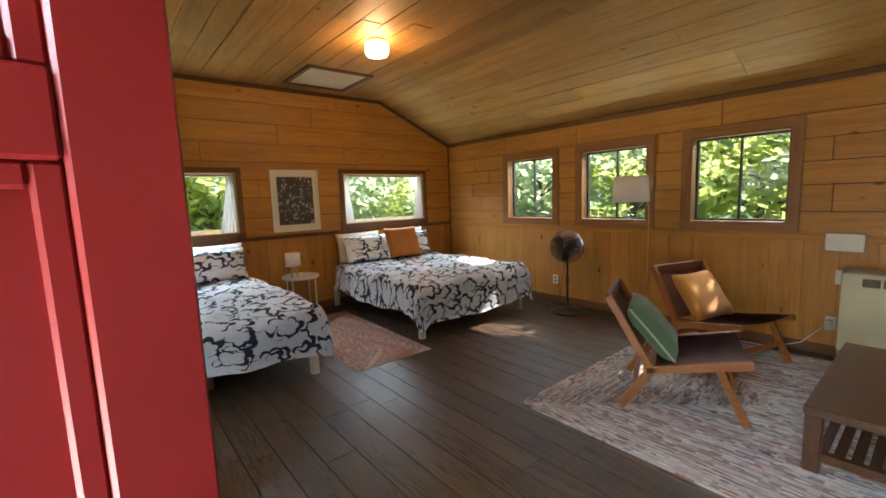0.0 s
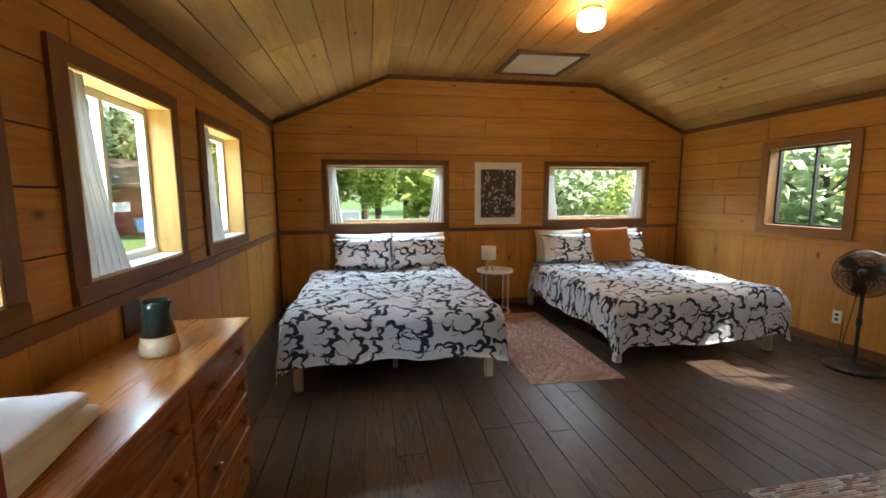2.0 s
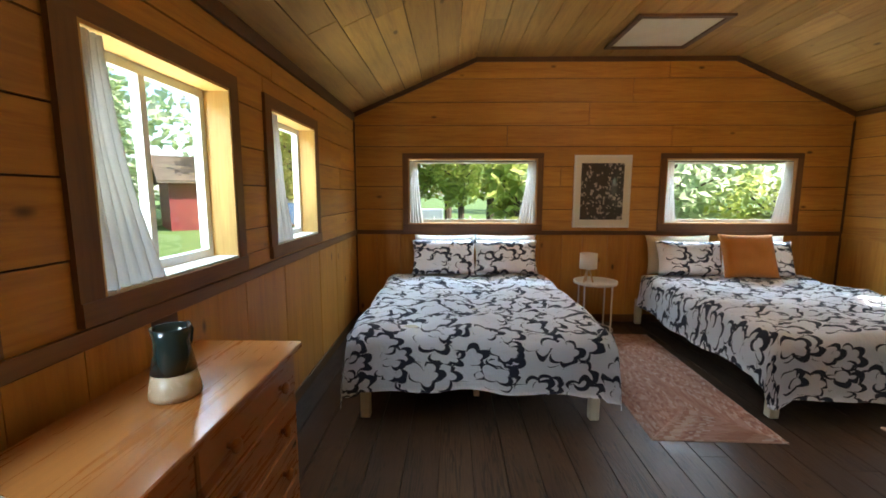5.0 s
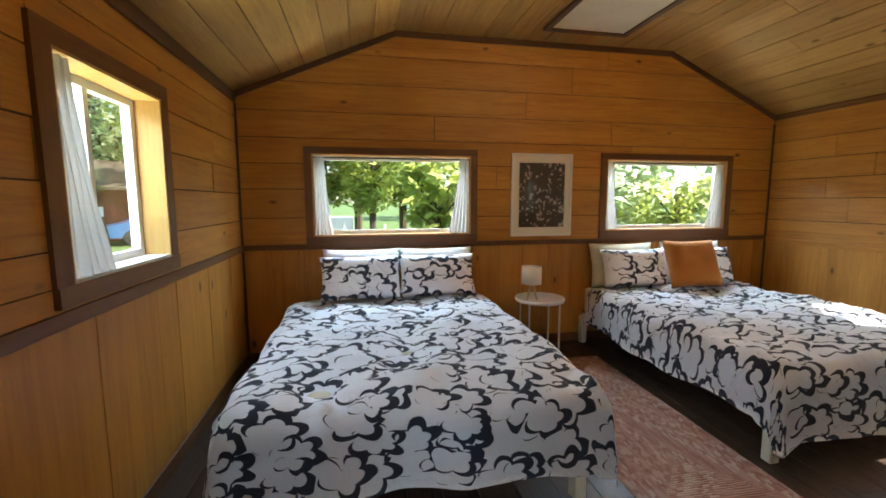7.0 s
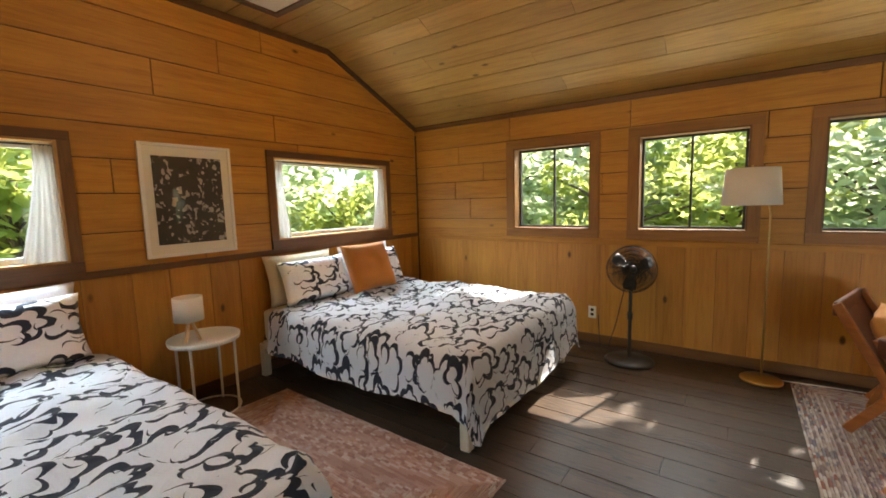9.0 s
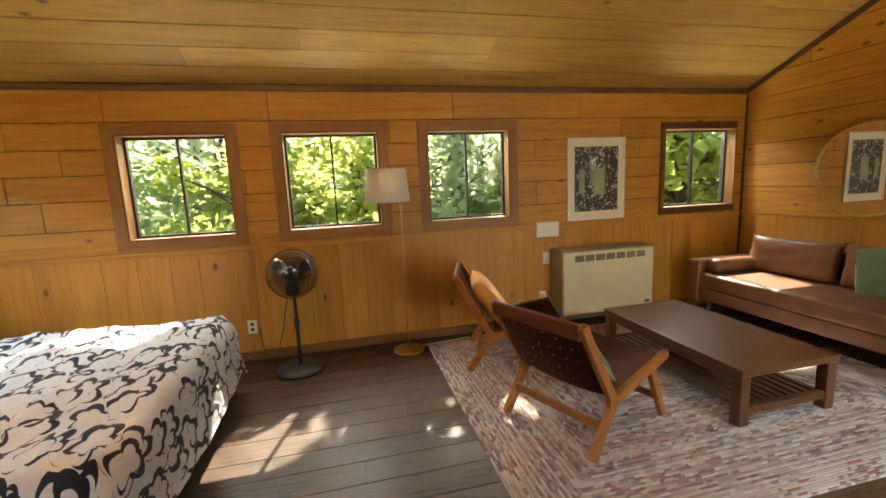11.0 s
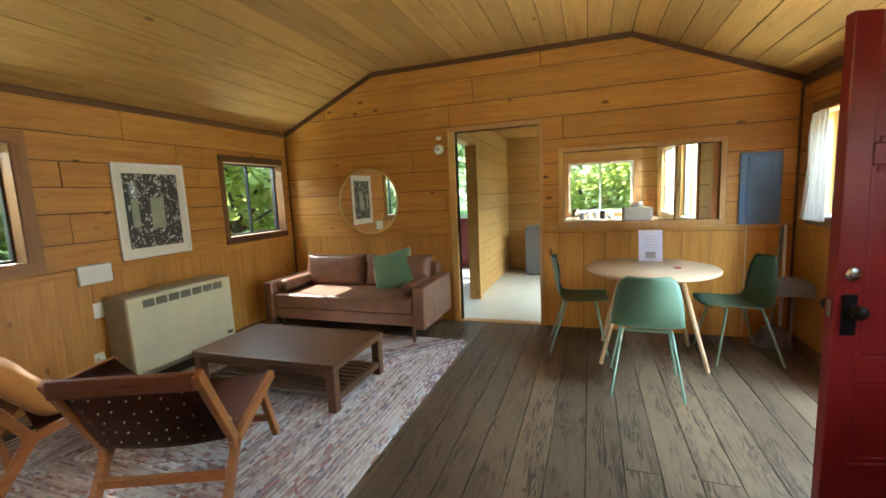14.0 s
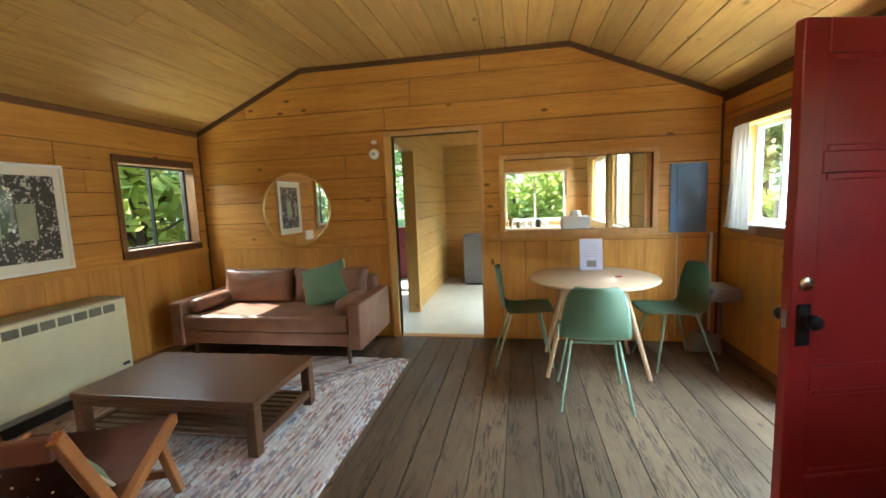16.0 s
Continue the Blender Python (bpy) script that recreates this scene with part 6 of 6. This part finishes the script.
for x, y, s, k in ((8.9, 0.2, 1.0, 0), (8.4, -2.2, 1.05, 1), (9.0, 8.2, 1.05, 1), (10.8, 3.9, 1.3, 0), (10.9, 1.0, 1.35, 1), (11.2, 6.6, 1.35, 1), (7.6, 11.2, 0.95, 0),
                   (5.4, 11.4, 0.95, 1), (3.3, 12.2, 0.85, 0), (10.4, 10.3, 1.3, 0), (6.8, 13.6, 1.4, 1), (1.9, -6.8, 1.0, 0), (3.4, -7.6, 1.2, 1), (0.2, -7.8, 1.2, 0), (-2.2, -3.2, 0.8, 0), (4.6, 14.2, 1.4, 0)):
    copy_thing((bush, bush2)[k], Matrix.LocRotScale((x, y, -0.45), Euler((0, 0, rg.uniform(0, 6.28))), (s, s, s)))
# the tree at (12.0, -2.2) is added to dapple sun on the sofa
for x, y, s, k in ((24, 3.5, 1.1, 0), (25, -1.0, 1.15, 1), (22, 13, 1.1, 0), (28, 1.5, 1.4, 1), (27, 6, 1.5, 0), (26, 10.5, 1.4, 1), (10, 17, 1.0, 1), (6, 19, 1.1, 0), (18, 19, 1.3, 0), (1.5, 23, 1.1, 0), (-7, 25, 1.3, 0), (-0.8, 25.5, 1.3, 0), (3.2, 26, 1.4, 0), (-4.5, 30, 1.6, 0), (0.8, 31, 1.7, 0), (-11, 33, 1.5, 0),
                   (-3, 26, 1.1, 0), (-9, 36, 1.5, 1), (4, 27, 1.3, 0), (-24, 30, 1.4, 0), (12.0, -2.2, 1.1, 1), (-21, 12, 1.1, 1), (-24, 3, 1.2, 0), (-26, 20, 1.2, 1), (-26, 8, 1.3, 0), (-22, -4, 1.2, 1),
                   (-14, -9, 1.1, 0), (-7, -13, 1.2, 1), (0, -14, 1.2, 0), (6, -14, 1.2, 1), (20, -12, 1.2, 0), (23, -6, 1.2, 1), (-10, -5, 0.75, 0), (-30, 16, 1.6, 1), (-17, 37, 1.6, 1)):
    copy_thing((tree, tree2)[k], Matrix.LocRotScale((x, y, -0.45), Euler((0, 0, rg.uniform(0, 6.28))), (s, s, s)))


def make_conifer(h, spread, n, seed):
    """A spruce: a straight trunk and drooping whorls of boughs."""
    rng = random.Random(seed)
    t = thing("tree", Matrix(), "tall dark green spruce at the edge of the lawn", "tree", "spruces")
    tr = bmesh.new()
    add_rod(tr, (0, 0, -0.1), (0, 0, h * 0.97), 0.022 * h, 0.01, 8)
    boughs = []
    for k in range(90):
        f = 0.06 + 0.92 * k / 89
        a = k * 2.4 + rng.uniform(-0.3, 0.3)
        q = spread * (1 - f) ** 0.85 * rng.uniform(0.7, 1.1) + 0.1
        tip = Vector((q * math.cos(a), q * math.sin(a), h * f - q * 0.28))
        boughs.append((Vector((0, 0, h * f)), tip))
        add_rod(tr, (0, 0, h * f), tip, 0.03, 0.008, 5)
    part("trunk", tr, bark, t)

    def along(r):
        a, b = boughs[r.randrange(len(boughs))]
        c = a.lerp(b, r.random() ** 0.6)
        return c + Vector((r.gauss(0, 0.14), r.gauss(0, 0.14), r.gauss(0, 0.08) - 0.06))
    bm = bmesh.new()
    leaves(bm, n, along, 0.34, rng, 0.3)
    part("crown", bm, leaf_b, t)
    return t


spruce = make_conifer(8.5, 2.4, 5200, 31)
spruce.matrix_world = pose(-16.5, 21.0, -0.45)
for x, y, s in ((-19.5, 19.5, 1.15), (-18.0, 25.5, 1.2), (-22.0, 16.0, 1.0)):
    copy_thing(spruce, Matrix.LocRotScale((x, y, -0.45), Euler((0, 0, rg.uniform(0, 6.28))), (s, s, s)))
for x, y, s in ((-10.5, 14.5, 1.1), (-12.6, 14.0, 1.3)):
    copy_thing(bush, Matrix.LocRotScale((x, y, -0.45), Euler((0, 0, rg.uniform(0, 6.28))), (s, s, s * 0.8)))
# a forest beyond, as joined crowns
bm = bmesh.new()
rg2 = random.Random(8)
lumps = []
for k in range(170):
    a = rg2.uniform(0, 6.283)
    r = rg2.uniform(36, 52)
    lumps.append(((r * math.cos(a) + 2, r * math.sin(a) + 3, rg2.uniform(0, 13)), rg2.uniform(2.5, 4.5)))
leaves(bm, 16000, lump_shape(lumps), 1.1, rg2)
solid("distant_woods", bm, leaf_b, "dense green woods round the clearing", "woods", kind="stuff")

# the neighbouring cabin seen across the lawn, and white things in the clearing
nb = thing("neighbour_cabin", pose(-10.8, 27.5, -0.45, 0, 0, -50), "dark red wooden cabin across the lawn", "cabin")
part("wall", box(-2.2, -4.5, 0, 2.2, 4.5, 2.5), siding_red, nb)
bm = bmesh.new()
add_prism(bm, [(-2.8, 2.35), (0, 3.7), (2.8, 2.35), (2.8, 2.5), (0, 3.85), (-2.8, 2.5)], -5.0, 5.0, lambda u, v, d: (u, d, v))
part("roof", bm, bark, nb, "dark brown roof")
for y in (-2.6, 0.6):
    part("window", box(2.19, y, 1.15, 2.24, y + 1.2, 1.6), white_vinyl, nb)
for x, y, w in ((-2.0, 18.5, 1.6), (0.2, 19.6, 1.0)):
    v = thing("parked_trailer", pose(x, y, -0.45), "white utility trailer parked on the grass", "trailer", "white trailers")
    part("body", box(-w / 2, -0.6, 0.35, w / 2, 0.6, 1.25, 0.06, None, 3), white_metal, v)
    for sx in (-0.3, 0.3):
        part("wheel", lathe([(0.08, -0.08), (0.22, -0.08), (0.24, 0), (0.22, 0.08), (0.08, 0.08)], 18, pose(sx * w, -0.62, 0.24, 90, 0, 0)), black_metal, v)
for k in range(6):
    solid("fence_post", rod((0.6 + 0.9 * k, 12.8 + 0.2 * k, -0.45), (0.6 + 0.9 * k, 12.8 + 0.2 * k, 0.85), 0.035, 0.03), white_metal, "weathered pale fence post", "post", group="fence posts")
vehicle = thing("parked_car", pose(-7.6, 24.0, -0.45, 0, 0, 30), "blue car parked on the lawn", "car")
bm = bmesh.new()
add_prism(bm, [(-2.0, 0.35), (2.0, 0.35), (2.05, 0.75), (1.3, 0.9), (0.8, 1.38), (-0.9, 1.4), (-1.5, 0.95), (-2.05, 0.85)], -0.8, 0.8, lambda u, v, d: (u, d, v))
part("body", bm, paint("blue car paint", (0.05, 0.12, 0.25), (0.04, 0.1, 0.2), 0.2), vehicle)
for x in (-1.25, 1.3):
    for y in (-0.82, 0.82):
        part("wheel", lathe([(0.1, -0.09), (0.3, -0.09), (0.33, 0), (0.3, 0.09), (0.1, 0.09)], 20, pose(x, y, 0.33, 90, 0, 0)), black_metal, vehicle)

# ---- the boards of walls and floor, one by one ----
_r = random.Random(11)
boards(wall_north, place_n, 0, W, 1.0, TOP, OPEN_N, wall_x, False, True, 0.235, _r)
boards(wall_north, place_n, 0, W, 0.0, 1.0, OPEN_N, wall_z, True, False, 0.24, _r, gap=0.004)
boards(wall_south, place_s, 0, W, 0.98, TOP, OPEN_S, wall_x, False, True, 0.235, _r)
boards(wall_south, place_s, 0, W, 0.0, 0.98, OPEN_S, wall_z, True, False, 0.22, _r, gap=0.0045)
boards(wall_east, place_e, 0, L, 0.97, H, OPEN_E, wall_y, False, False, 0.21, _r, lo=0.8, hi=2.4)
boards(wall_east, place_e, 0, L, 0.0, 0.97, OPEN_E, wall_z, True, False, 0.21, _r, gap=0.0025)
boards(wall_west, place_w, 0, L, 1.0, H, OPEN_W, wall_y, False, False, 0.21, _r, lo=0.8, hi=2.4)
boards(wall_west, place_w, 0, L, 0.0, 1.0, OPEN_W, wall_z, True, False, 0.23, _r, gap=0.003)
x = 0.0
while x < W - 0.01:
    w = _r.uniform(0.15, 0.19)
    x2 = x + w if x + w < W - 0.07 else W
    y = 0.0
    while y < L - 0.01:
        y2 = y + _r.uniform(2.2, 4.8)
        y2 = y2 if y2 < L - 0.8 else L
        part("floor_board", box(x + 0.0028, y + 0.0015, -0.022, x2 - 0.0028, y2 - 0.0015, _r.uniform(-0.0015, 0.0)), floor_mat, floor)
        y = y2
    x = x2
